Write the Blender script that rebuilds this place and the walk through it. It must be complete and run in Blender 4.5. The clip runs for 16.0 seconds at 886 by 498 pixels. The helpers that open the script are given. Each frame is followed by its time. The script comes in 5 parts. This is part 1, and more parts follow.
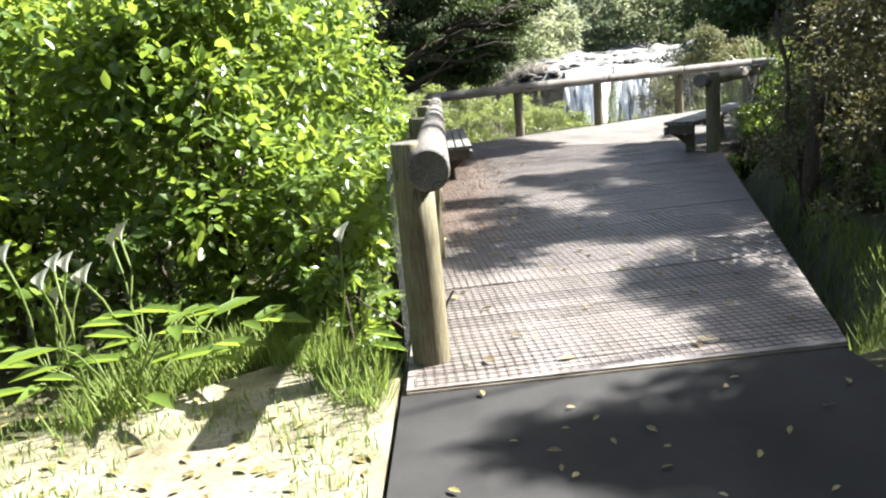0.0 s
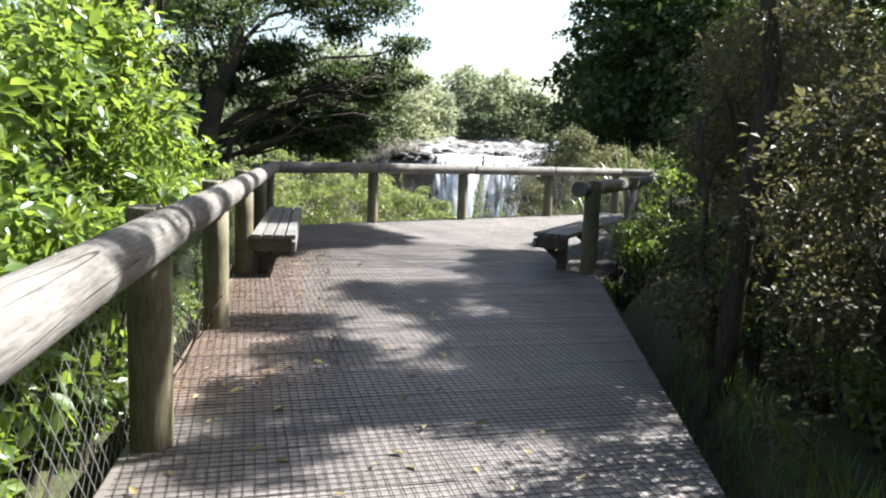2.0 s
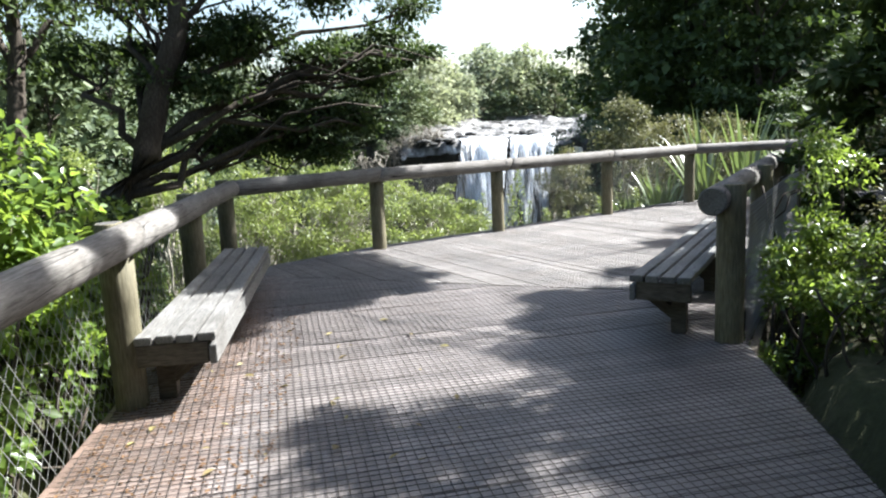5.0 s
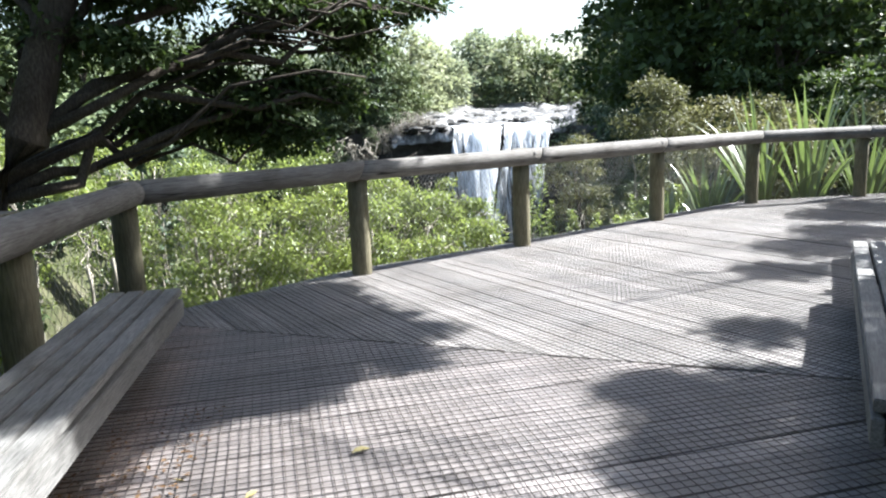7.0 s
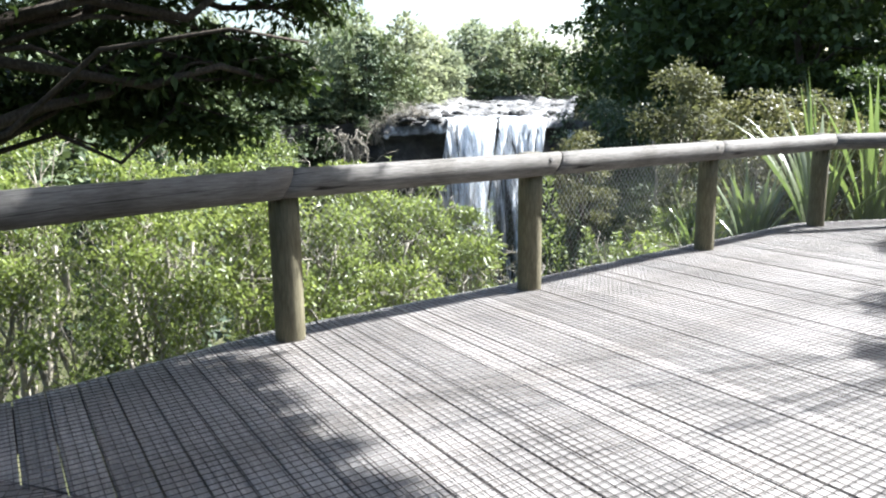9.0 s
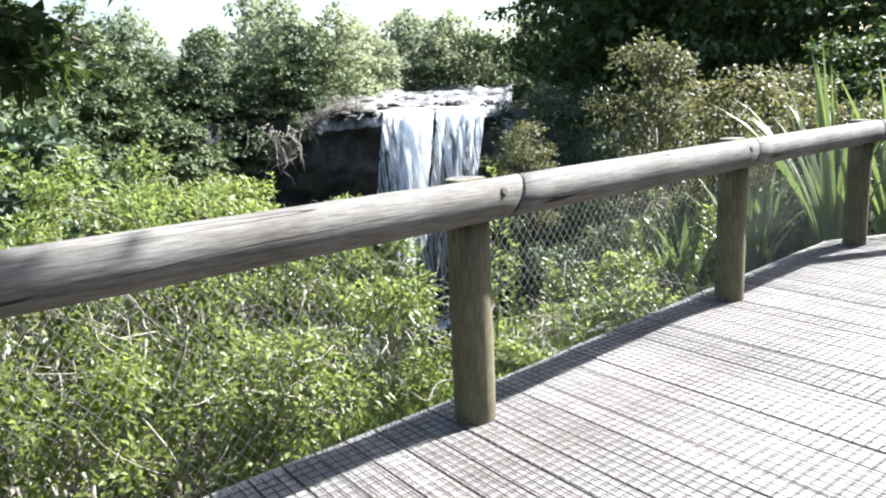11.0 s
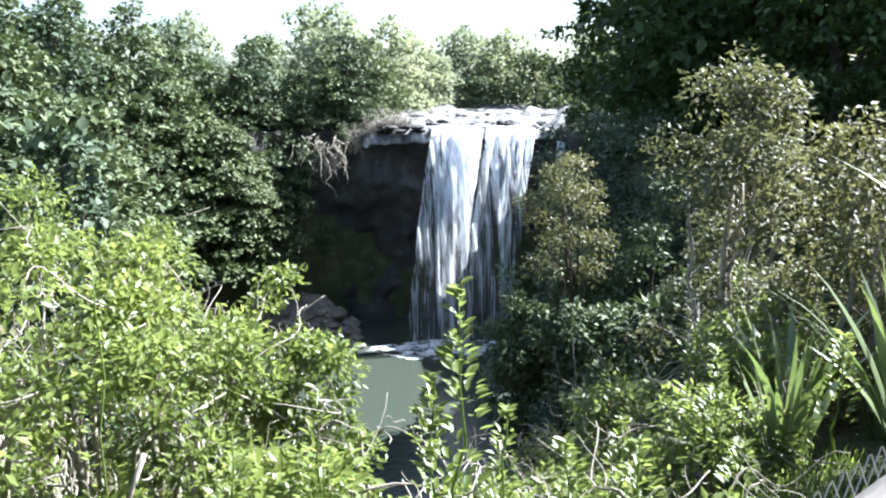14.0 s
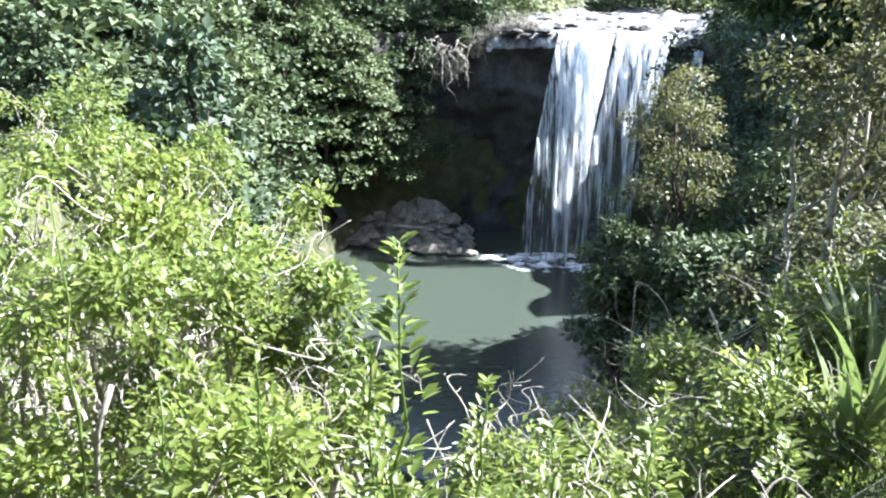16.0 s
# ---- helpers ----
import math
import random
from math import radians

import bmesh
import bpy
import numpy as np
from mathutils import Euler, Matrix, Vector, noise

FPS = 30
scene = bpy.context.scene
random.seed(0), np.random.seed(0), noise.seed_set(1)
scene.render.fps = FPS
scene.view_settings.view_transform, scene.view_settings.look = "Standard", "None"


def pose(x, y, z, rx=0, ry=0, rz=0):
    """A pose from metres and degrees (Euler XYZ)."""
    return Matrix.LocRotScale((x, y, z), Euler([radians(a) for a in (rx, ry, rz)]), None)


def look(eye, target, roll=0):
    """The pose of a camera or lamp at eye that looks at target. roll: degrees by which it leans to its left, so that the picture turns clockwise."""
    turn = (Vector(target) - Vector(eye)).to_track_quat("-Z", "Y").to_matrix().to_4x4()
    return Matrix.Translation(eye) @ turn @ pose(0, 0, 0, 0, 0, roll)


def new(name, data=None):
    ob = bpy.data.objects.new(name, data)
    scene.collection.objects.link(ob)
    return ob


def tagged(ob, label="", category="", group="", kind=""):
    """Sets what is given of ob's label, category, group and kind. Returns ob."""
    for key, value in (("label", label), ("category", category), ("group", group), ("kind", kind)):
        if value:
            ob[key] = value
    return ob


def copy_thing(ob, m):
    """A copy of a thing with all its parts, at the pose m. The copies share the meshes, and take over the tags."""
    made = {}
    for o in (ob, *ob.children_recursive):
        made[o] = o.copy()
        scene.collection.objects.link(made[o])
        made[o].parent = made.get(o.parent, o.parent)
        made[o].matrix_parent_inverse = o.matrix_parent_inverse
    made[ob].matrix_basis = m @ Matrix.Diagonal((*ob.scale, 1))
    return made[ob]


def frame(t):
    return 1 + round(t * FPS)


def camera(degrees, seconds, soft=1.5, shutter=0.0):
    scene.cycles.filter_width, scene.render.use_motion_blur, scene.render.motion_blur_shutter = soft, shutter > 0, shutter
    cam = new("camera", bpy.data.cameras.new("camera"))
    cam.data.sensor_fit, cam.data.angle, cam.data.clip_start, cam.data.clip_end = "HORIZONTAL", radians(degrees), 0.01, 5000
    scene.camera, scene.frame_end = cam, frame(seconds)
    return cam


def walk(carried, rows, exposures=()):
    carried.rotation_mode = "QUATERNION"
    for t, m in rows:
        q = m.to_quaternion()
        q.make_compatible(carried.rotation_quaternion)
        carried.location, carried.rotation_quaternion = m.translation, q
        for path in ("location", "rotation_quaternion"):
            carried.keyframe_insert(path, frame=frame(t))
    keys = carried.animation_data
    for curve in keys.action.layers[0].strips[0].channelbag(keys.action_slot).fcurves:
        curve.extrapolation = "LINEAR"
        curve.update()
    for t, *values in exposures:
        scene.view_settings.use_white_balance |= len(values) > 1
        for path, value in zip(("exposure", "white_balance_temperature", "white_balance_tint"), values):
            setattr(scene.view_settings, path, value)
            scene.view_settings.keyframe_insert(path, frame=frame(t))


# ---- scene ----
cam = camera(63.2, 16.0, 2.1)
PATH = [
    (0, (0.045, 2.695, 1.309), (0.014, 4.64, 0.845), -5.5),
    (0.5, (0.201, 3.153, 1.317), (0.315, 5.097, 0.862), -3.7),
    (1, (0.322, 3.701, 1.326), (0.667, 5.63, 0.924), -3.3),
    (1.5, (0.462, 4.222, 1.31), (0.79, 6.172, 1.011), -0.9),
    (2, (0.563, 4.753, 1.325), (0.919, 6.701, 1.049), 2.3),
    (2.5, (0.679, 5.257, 1.341), (1.134, 7.188, 1.087), -0.0),
    (3, (0.773, 5.859, 1.379), (1.065, 7.818, 1.102), 0.9),
    (3.5, (0.841, 6.4, 1.418), (1.156, 8.354, 1.135), -1.7),
    (3.7, (0.915, 6.645, 1.447), (1.222, 8.596, 1.13), -2.6),
    (5.8, (1.143, 9.021, 1.433), (1.4, 10.978, 1.111), -2.3),
    (6, (1.133, 9.336, 1.413), (1.418, 11.288, 1.083), -2.9),
    (6.5, (1.219, 9.99, 1.396), (1.469, 11.946, 1.065), -1.6),
    (7, (1.348, 10.637, 1.372), (1.64, 12.584, 1.018), -2.3),
    (7.5, (1.503, 11.224, 1.36), (1.842, 13.164, 1.01), -2.0),
    (8, (1.604, 11.89, 1.341), (1.921, 13.831, 0.977), -0.6),
    (10.3, (2.288, 14.366, 1.364), (2.622, 16.3, 0.977), -2.0),
    (10.5, (2.378, 14.702, 1.334), (2.754, 16.628, 0.945), -1.6),
    (11, (2.534, 15.261, 1.354), (2.997, 17.164, 0.95), -2.7),
    (11.5, (2.725, 15.788, 1.385), (3.137, 17.708, 1.003), -2.0),
    (12, (2.907, 16.338, 1.408), (3.44, 18.23, 1.041), -2.0),
    (12.5, (3.134, 16.805, 1.414), (3.649, 18.703, 1.055), -0.8),
    (13, (3.324, 17.265, 1.433), (3.746, 19.189, 1.082), -0.4),
    (13.5, (3.471, 17.623, 1.467), (3.985, 19.524, 1.119), -2.4),
    (14, (3.723, 17.902, 1.479), (4.064, 19.84, 1.121), 0.2),
    (14.5, (3.886, 18.105, 1.483), (4.167, 20.048, 1.102), -0.1),
    (15, (4.039, 18.297, 1.49), (4.363, 20.217, 1.036), -0.3),
    (15.5, (4.228, 18.41, 1.49), (4.542, 20.315, 0.969), 0.5),
    (16, (4.403, 18.445, 1.506), (4.412, 20.35, 0.897), 1.2),
]

EXPOSURES = [(0, 2.84, 6450, 9), (1, 2.5, 6350, 9), (1.5, 2.44, 6300, 10), (3.5, 2.43, 6150, 9), (7, 2.6, 5950, 9), (8, 2.55, 5950, 9), (11, 2.6, 5950, 10), (14, 2.82, 5700, 10), (16, 3.06, 5700, 9)]
walk(cam, [(t, look(eye, target, roll)) for t, eye, target, roll in PATH], EXPOSURES)

# ---- world, sun, exposure ----
SUN = Vector((0.955, 0.297, 0.0)).normalized()
SUN_EL = radians(45)
world = bpy.data.worlds.new("sky")
scene.world = world
world.use_nodes = True
wn = world.node_tree
sky = wn.nodes.new("ShaderNodeTexSky")
sky.sky_type = "NISHITA"
sky.sun_disc = False
sky.sun_elevation = SUN_EL
sky.sun_rotation = math.atan2(SUN.x, SUN.y)
sky.air_density, sky.dust_density = 1.3, 3.0
bg = wn.nodes["Background"]
bg.inputs[1].default_value = 0.054
wn.links.new(sky.outputs[0], bg.inputs[0])
sun = new("sun", bpy.data.lights.new("sun", "SUN"))
sun.data.energy = 5.0
sun.data.angle = radians(0.6)
sun.data.color = (1.0, 0.97, 0.92)
sun.matrix_world = look((0, 0, 30), (-SUN.x * 10, -SUN.y * 10, 30 - 10 * math.tan(SUN_EL)))

# ---- materials ----


def material(name):
    m = bpy.data.materials.new(name)
    m.use_nodes = True
    return m, m.node_tree, m.node_tree.nodes["Principled BSDF"]


def nd(nt, kind, **values):
    n = nt.nodes.new("ShaderNode" + kind)
    for k, v in values.items():
        n.inputs[k].default_value = v
    return n


def ramp(nt, fac, stops):
    r = nt.nodes.new("ShaderNodeValToRGB")
    e = r.color_ramp.elements
    while len(e) < len(stops):
        e.new(0.5)
    for el, (p, c) in zip(e, stops):
        el.position, el.color = p, (*c, 1)
    nt.links.new(fac, r.inputs[0])
    return r.outputs[0]


def mixed(nt, fac, a, b, mode="MIX"):
    m = nt.nodes.new("ShaderNodeMix")
    m.data_type, m.blend_type = "RGBA", mode
    for sock, v in ((m.inputs[0], fac), (m.inputs[6], a), (m.inputs[7], b)):
        if isinstance(v, (int, float)):
            sock.default_value = v
        elif isinstance(v, tuple):
            sock.default_value = (*v, 1)
        else:
            nt.links.new(v, sock)
    return m.outputs[2]


def noise_of(nt, scale, stretch=(1, 1, 1), detail=6.0, rough=0.6, coord="Object"):
    tc = nt.nodes.new("ShaderNodeTexCoord")
    mp = nt.nodes.new("ShaderNodeMapping")
    mp.inputs["Scale"].default_value = stretch
    nt.links.new(tc.outputs[coord], mp.inputs[0])
    n = nd(nt, "TexNoise", Scale=scale, Detail=detail, Roughness=rough)
    nt.links.new(mp.outputs[0], n.inputs["Vector"])
    return n.outputs[0]


def bump(nt, bsdf, height, strength=0.5, distance=0.02):
    b = nd(nt, "Bump", Strength=strength, Distance=distance)
    nt.links.new(height, b.inputs["Height"])
    nt.links.new(b.outputs[0], bsdf.inputs["Normal"])


def wood(name, dark, mid, light, stretch, rough=0.75, spec=0.3, per_object=0.25, coord="Object", cracks=None):
    m, nt, b = material(name)
    grain = noise_of(nt, 9.0, stretch, 8.0, 0.7, coord)
    blot = noise_of(nt, 2.3, (1, 1, 1), 4.0, 0.6, coord)
    c = ramp(nt, grain, [(0.3, dark), (0.5, mid), (0.72, light)])
    stain = ramp(nt, blot, [(0.35, (0.55, 0.53, 0.5)), (0.65, (1, 1, 1))])
    c = mixed(nt, 0.8, c, stain, "MULTIPLY")
    if cracks:
        split = noise_of(nt, 3.2, cracks, 1.0, 0.4, coord)
        line = ramp(nt, split, [(0.492, (1, 1, 1)), (0.497, (0.08, 0.07, 0.06)), (0.503, (0.08, 0.07, 0.06)), (0.508, (1, 1, 1))])
        where = ramp(nt, noise_of(nt, 1.1, (1, 2, 2), 2.0, 0.5, coord), [(0.5, (0, 0, 0)), (0.54, (1, 1, 1))])
        c = mixed(nt, where, c, mixed(nt, 1.0, c, line, "MULTIPLY"))
    info = nt.nodes.new("ShaderNodeObjectInfo")
    tone = ramp(nt, info.outputs["Random"], [(0.0, (1 - per_object,) * 3), (1.0, (1, 1, 1))])
    c = mixed(nt, 1.0, c, tone, "MULTIPLY")
    nt.links.new(c, b.inputs["Base Color"])
    b.inputs["Roughness"].default_value = rough
    b.inputs["Specular IOR Level"].default_value = spec
    bump(nt, b, grain, 0.6, 0.006)
    return m


def leafy(name, dark, light, translucent, rough=0.45, through_light=0.45, spec=0.35, own=0.4):
    """Foliage: a colour for each leaf, with light passing through it."""
    m, nt, b = material(name)
    geo = nt.nodes.new("ShaderNodeNewGeometry")
    isl = geo.outputs["Random Per Island"]
    c = ramp(nt, isl, [(0.0, dark), (0.55, tuple((p + q) / 2 for p, q in zip(dark, light))), (1.0, light)])
    big = noise_of(nt, 0.9, (1, 1, 1), 3.0, 0.5)
    tone = ramp(nt, big, [(0.3, (0.62, 0.66, 0.6)), (0.7, (1.0, 1.0, 1.0))])
    info = nt.nodes.new("ShaderNodeObjectInfo")
    each = ramp(nt, info.outputs["Random"], [(0.0, (0.62, 0.68, 0.74)), (0.4, (0.9, 0.9, 0.84)), (0.75, (1.0, 0.98, 0.8)), (1.0, (1.2, 1.12, 1.0))])
    tone = mixed(nt, own, tone, mixed(nt, 1.0, tone, each, "MULTIPLY"))
    c = mixed(nt, 1.0, c, tone, "MULTIPLY")
    nt.links.new(c, b.inputs["Base Color"])
    b.inputs["Roughness"].default_value = rough
    b.inputs["Specular IOR Level"].default_value = spec
    tr = nt.nodes.new("ShaderNodeBsdfTranslucent")
    tcol = mixed(nt, 1.0, mixed(nt, isl, translucent, tuple(v * 0.6 for v in translucent)), tone, "MULTIPLY")
    nt.links.new(tcol, tr.inputs[0])
    mx = nt.nodes.new("ShaderNodeMixShader")
    mx.inputs[0].default_value = through_light
    nt.links.new(b.outputs[0], mx.inputs[1])
    nt.links.new(tr.outputs[0], mx.inputs[2])
    nt.links.new(mx.outputs[0], nt.nodes["Material Output"].inputs[0])
    return m


def rough_stuff(name, stops, scale, rough=0.9, height=0.03, fine=None, spec=0.25):
    m, nt, b = material(name)
    a = noise_of(nt, scale, (1, 1, 1), 8.0, 0.65)
    f = noise_of(nt, fine or scale * 11, (1, 1, 1), 5.0, 0.7)
    c = ramp(nt, a, stops)
    c = mixed(nt, 0.7, c, ramp(nt, f, [(0.3, (0.5, 0.5, 0.5)), (0.7, (1.15, 1.15, 1.15))]), "MULTIPLY")
    nt.links.new(c, b.inputs["Base Color"])
    b.inputs["Roughness"].default_value = rough
    b.inputs["Specular IOR Level"].default_value = spec
    bump(nt, b, f, 0.7, height)
    return m


M_BOARD = wood("weathered_decking", (0.115, 0.104, 0.096), (0.25, 0.232, 0.217), (0.41, 0.388, 0.366), (1.0, 14, 14), 0.55, 0.5, 0.35)
M_RAIL = wood("weathered_rail", (0.075, 0.069, 0.06), (0.15, 0.14, 0.128), (0.225, 0.213, 0.197), (0.9, 10, 10), 0.8, 0.2, 0.12, cracks=(0.16, 3.2, 3.2))
M_POST = wood("treated_post", (0.085, 0.075, 0.042), (0.165, 0.147, 0.09), (0.26, 0.235, 0.155), (10, 10, 1.0), 0.75, 0.3, 0.25, cracks=(6, 6, 0.4))
M_BENCH = wood("bench_timber", (0.065, 0.062, 0.057), (0.16, 0.155, 0.145), (0.27, 0.262, 0.247), (12, 1.0, 12), 0.65, 0.4, 0.2)
M_END = wood("grey_end_grain", (0.07, 0.065, 0.058), (0.13, 0.123, 0.11), (0.2, 0.19, 0.175), (3, 3, 3), 0.85, 0.2, 0.2)
_nt, _b = M_END.node_tree, M_END.node_tree.nodes["Principled BSDF"]
_w = nd(_nt, "TexWave", Scale=26.0, Distortion=5.0, Detail=4.0)
_w.wave_type, _w.rings_direction = "RINGS", "Z"
_tc = _nt.nodes.new("ShaderNodeTexCoord")
_nt.links.new(_tc.outputs["Object"], _w.inputs["Vector"])
_rings = ramp(_nt, _w.outputs["Fac"], [(0.2, (0.72, 0.71, 0.69)), (0.8, (1.08, 1.08, 1.08))])
_nt.links.new(mixed(_nt, 1.0, _b.inputs["Base Color"].links[0].from_socket, _rings, "MULTIPLY"), _b.inputs["Base Color"])
M_JOIST = wood("joist", (0.05, 0.04, 0.03), (0.1, 0.085, 0.065), (0.16, 0.14, 0.11), (1.5, 10, 10), 0.85, 0.2, 0.2)
M_BARK = wood("bark", (0.03, 0.025, 0.02), (0.07, 0.058, 0.045), (0.13, 0.11, 0.09), (7, 7, 1.2), 0.9, 0.15, 0.2)
M_PALE = wood("pale_bark", (0.16, 0.14, 0.11), (0.32, 0.29, 0.24), (0.5, 0.47, 0.41), (6, 6, 1.5), 0.85, 0.2, 0.2)
M_PLANK = wood("brown_weathered_decking", (0.10, 0.085, 0.078), (0.23, 0.203, 0.19), (0.39, 0.352, 0.335), (1.0, 14, 14), 0.46, 0.6, 0.4)
M_NEEDLED = wood("needle_stained_decking", (0.10, 0.085, 0.078), (0.23, 0.203, 0.19), (0.39, 0.352, 0.335), (1.0, 14, 14), 0.46, 0.6, 0.4)


def needle_stain(m, reach):
    """A rusty stain of rotted needles towards the fenced end of the boards."""
    nt, b = m.node_tree, m.node_tree.nodes["Principled BSDF"]
    old = b.inputs["Base Color"].links[0].from_socket
    tc = nt.nodes.new("ShaderNodeTexCoord")
    sx = nt.nodes.new("ShaderNodeSeparateXYZ")
    nt.links.new(tc.outputs["Object"], sx.inputs[0])
    k = nd(nt, "Math")
    k.operation = "MULTIPLY_ADD"
    nt.links.new(sx.outputs[0], k.inputs[0])
    k.inputs[1].default_value = -0.5 / reach
    nt.links.new(noise_of(nt, 2.6, (1, 1, 1), 7.0, 0.7, "Object"), k.inputs[2])
    where = ramp(nt, k.outputs[0], [(0.12, (0, 0, 0)), (0.42, (1, 1, 1))])
    rust = mixed(nt, 1.0, old, (0.96, 0.76, 0.64), "MULTIPLY")
    nt.links.new(mixed(nt, where, old, rust), b.inputs["Base Color"])


needle_stain(M_NEEDLED, 1.2)
M_WIRE, _nt, _b = material("galvanised_wire")
_b.inputs["Base Color"].default_value = (0.22, 0.215, 0.205, 1)
_b.inputs["Metallic"].default_value = 0.35
_b.inputs["Roughness"].default_value = 0.55
M_STEEL, _nt, _b = material("dark_steel")
_b.inputs["Base Color"].default_value = (0.03, 0.028, 0.026, 1)
_b.inputs["Metallic"].default_value = 0.8
_b.inputs["Roughness"].default_value = 0.6
M_ASPHALT = rough_stuff("asphalt", [(0.3, (0.02, 0.02, 0.02)), (0.7, (0.042, 0.041, 0.04))], 1.5, 0.9, 0.004, 160, 0.2)
M_SOIL = rough_stuff("soil_and_litter", [(0.3, (0.028, 0.03, 0.014)), (0.5, (0.05, 0.055, 0.022)), (0.7, (0.095, 0.085, 0.05))], 0.6, 0.95, 0.03, 20)
M_VERGE = rough_stuff("dry_verge", [(0.3, (0.11, 0.098, 0.058)), (0.5, (0.22, 0.20, 0.135)), (0.7, (0.34, 0.318, 0.245))], 3.1, 0.95, 0.02, 45)
M_ROCK = rough_stuff("basalt", [(0.3, (0.022, 0.022, 0.021)), (0.5, (0.045, 0.043, 0.04)), (0.72, (0.10, 0.093, 0.083))], 0.35, 0.8, 0.25, 2.4)
M_SHORE = rough_stuff("shore_rock", [(0.3, (0.07, 0.062, 0.05)), (0.5, (0.16, 0.145, 0.12)), (0.72, (0.28, 0.26, 0.225))], 0.6, 0.85, 0.15, 3.0)
M_RIVERBED = rough_stuff("wet_rock_and_foam", [(0.34, (0.03, 0.028, 0.026)), (0.45, (0.09, 0.086, 0.08)), (0.56, (0.19, 0.185, 0.178)), (0.68, (0.44, 0.46, 0.47))], 0.8, 0.6, 0.3, 3.0)
M_L_BROAD = leafy("broad_leaves", (0.065, 0.11, 0.024), (0.16, 0.235, 0.055), (0.35, 0.47, 0.07), 0.33, 0.48, 0.5)
M_L_SCRUB = leafy("scrub_leaves", (0.08, 0.115, 0.018), (0.205, 0.24, 0.062), (0.37, 0.44, 0.115), 0.4, 0.45, 0.4)
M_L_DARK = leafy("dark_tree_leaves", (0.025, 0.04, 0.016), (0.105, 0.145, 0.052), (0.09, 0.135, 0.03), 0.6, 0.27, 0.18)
M_L_FOREST = leafy("forest_leaves", (0.052, 0.076, 0.042), (0.165, 0.20, 0.115), (0.12, 0.16, 0.065), 0.6, 0.2, 0.2, 1.0)
# Paler leaves for the far trees: distance haze is put into the colour.
M_L_HAZED = leafy("hazed_forest_leaves", (0.19, 0.22, 0.15), (0.33, 0.36, 0.27), (0.3, 0.34, 0.22), 0.7, 0.45, 0.2, 1.0)
M_L_OLIVE = leafy("olive_brown_leaves", (0.075, 0.078, 0.032), (0.215, 0.205, 0.11), (0.19, 0.19, 0.075), 0.5, 0.4, 0.25)
M_L_BROWN = leafy("brownish_leaves", (0.06, 0.055, 0.026), (0.25, 0.22, 0.125), (0.2, 0.18, 0.07), 0.5, 0.4, 0.25)
M_L_FLAX = leafy("flax_blades", (0.13, 0.16, 0.075), (0.28, 0.32, 0.18), (0.24, 0.32, 0.09), 0.28, 0.3, 0.65)
M_L_GRASS = leafy("grass_blades", (0.10, 0.15, 0.035), (0.24, 0.29, 0.10), (0.36, 0.47, 0.11), 0.5, 0.45, 0.3)
M_L_DRY = leafy("dry_leaves", (0.16, 0.11, 0.05), (0.42, 0.36, 0.16), (0.2, 0.16, 0.05), 0.6, 0.2, 0.3)
M_L_NEEDLE = leafy("brown_needles", (0.07, 0.035, 0.018), (0.2, 0.115, 0.06), (0.08, 0.04, 0.02), 0.8, 0.1, 0.1)
M_PETAL = leafy("white_petals", (0.7, 0.7, 0.66), (0.8, 0.8, 0.78), (0.6, 0.6, 0.55), 0.5, 0.4, 0.3)

M_WATER, _nt, _b = material("pool_water")
_b.inputs["Base Color"].default_value = (0.036, 0.044, 0.034, 1)
_b.inputs["Roughness"].default_value = 0.12
_b.inputs["Specular IOR Level"].default_value = 0.5
_r = noise_of(_nt, 1.6, (1, 1, 1), 5.0, 0.6)
bump(_nt, _b, _r, 0.25, 0.15)

M_FALL, _nt, _b = material("falling_water")
_b.inputs["Base Color"].default_value = (0.84, 0.87, 0.9, 1)
_b.inputs["Roughness"].default_value = 0.6
_s = noise_of(_nt, 1.0, (1.1, 0.4, 0.022), 7.0, 0.65)
_f = noise_of(_nt, 1.0, (6.0, 1.0, 0.10), 5.0, 0.6)
_tc = _nt.nodes.new("ShaderNodeTexCoord")
_sx = _nt.nodes.new("ShaderNodeSeparateXYZ")
_nt.links.new(_tc.outputs["Object"], _sx.inputs[0])
_thick = nd(_nt, "MapRange")
for _i, _v in ((1, -24.0), (2, 0.5), (3, -0.075), (4, 0.055)):
    _thick.inputs[_i].default_value = _v
_nt.links.new(_sx.outputs[2], _thick.inputs[0])
_sum = nd(_nt, "Math")
_sum.operation = "ADD"
_nt.links.new(mixed(_nt, 0.4, _s, _f), _sum.inputs[0])
_nt.links.new(_thick.outputs[0], _sum.inputs[1])
_a = ramp(_nt, _sum.outputs[0], [(0.44, (0.04,) * 3), (0.58, (1, 1, 1))])
_t = _nt.nodes.new("ShaderNodeBsdfTransparent")
_m = _nt.nodes.new("ShaderNodeMixShader")
_l = _nt.nodes.new("ShaderNodeBsdfTranslucent")
_l.inputs[0].default_value = (0.86, 0.88, 0.9, 1)
_w = _nt.nodes.new("ShaderNodeMixShader")
_w.inputs[0].default_value = 0.55
_nt.links.new(_b.outputs[0], _w.inputs[1])
_nt.links.new(_l.outputs[0], _w.inputs[2])
_nt.links.new(_a, _m.inputs[0])
_nt.links.new(_t.outputs[0], _m.inputs[1])
_nt.links.new(_w.outputs[0], _m.inputs[2])
_nt.links.new(_m.outputs[0], _nt.nodes["Material Output"].inputs[0])

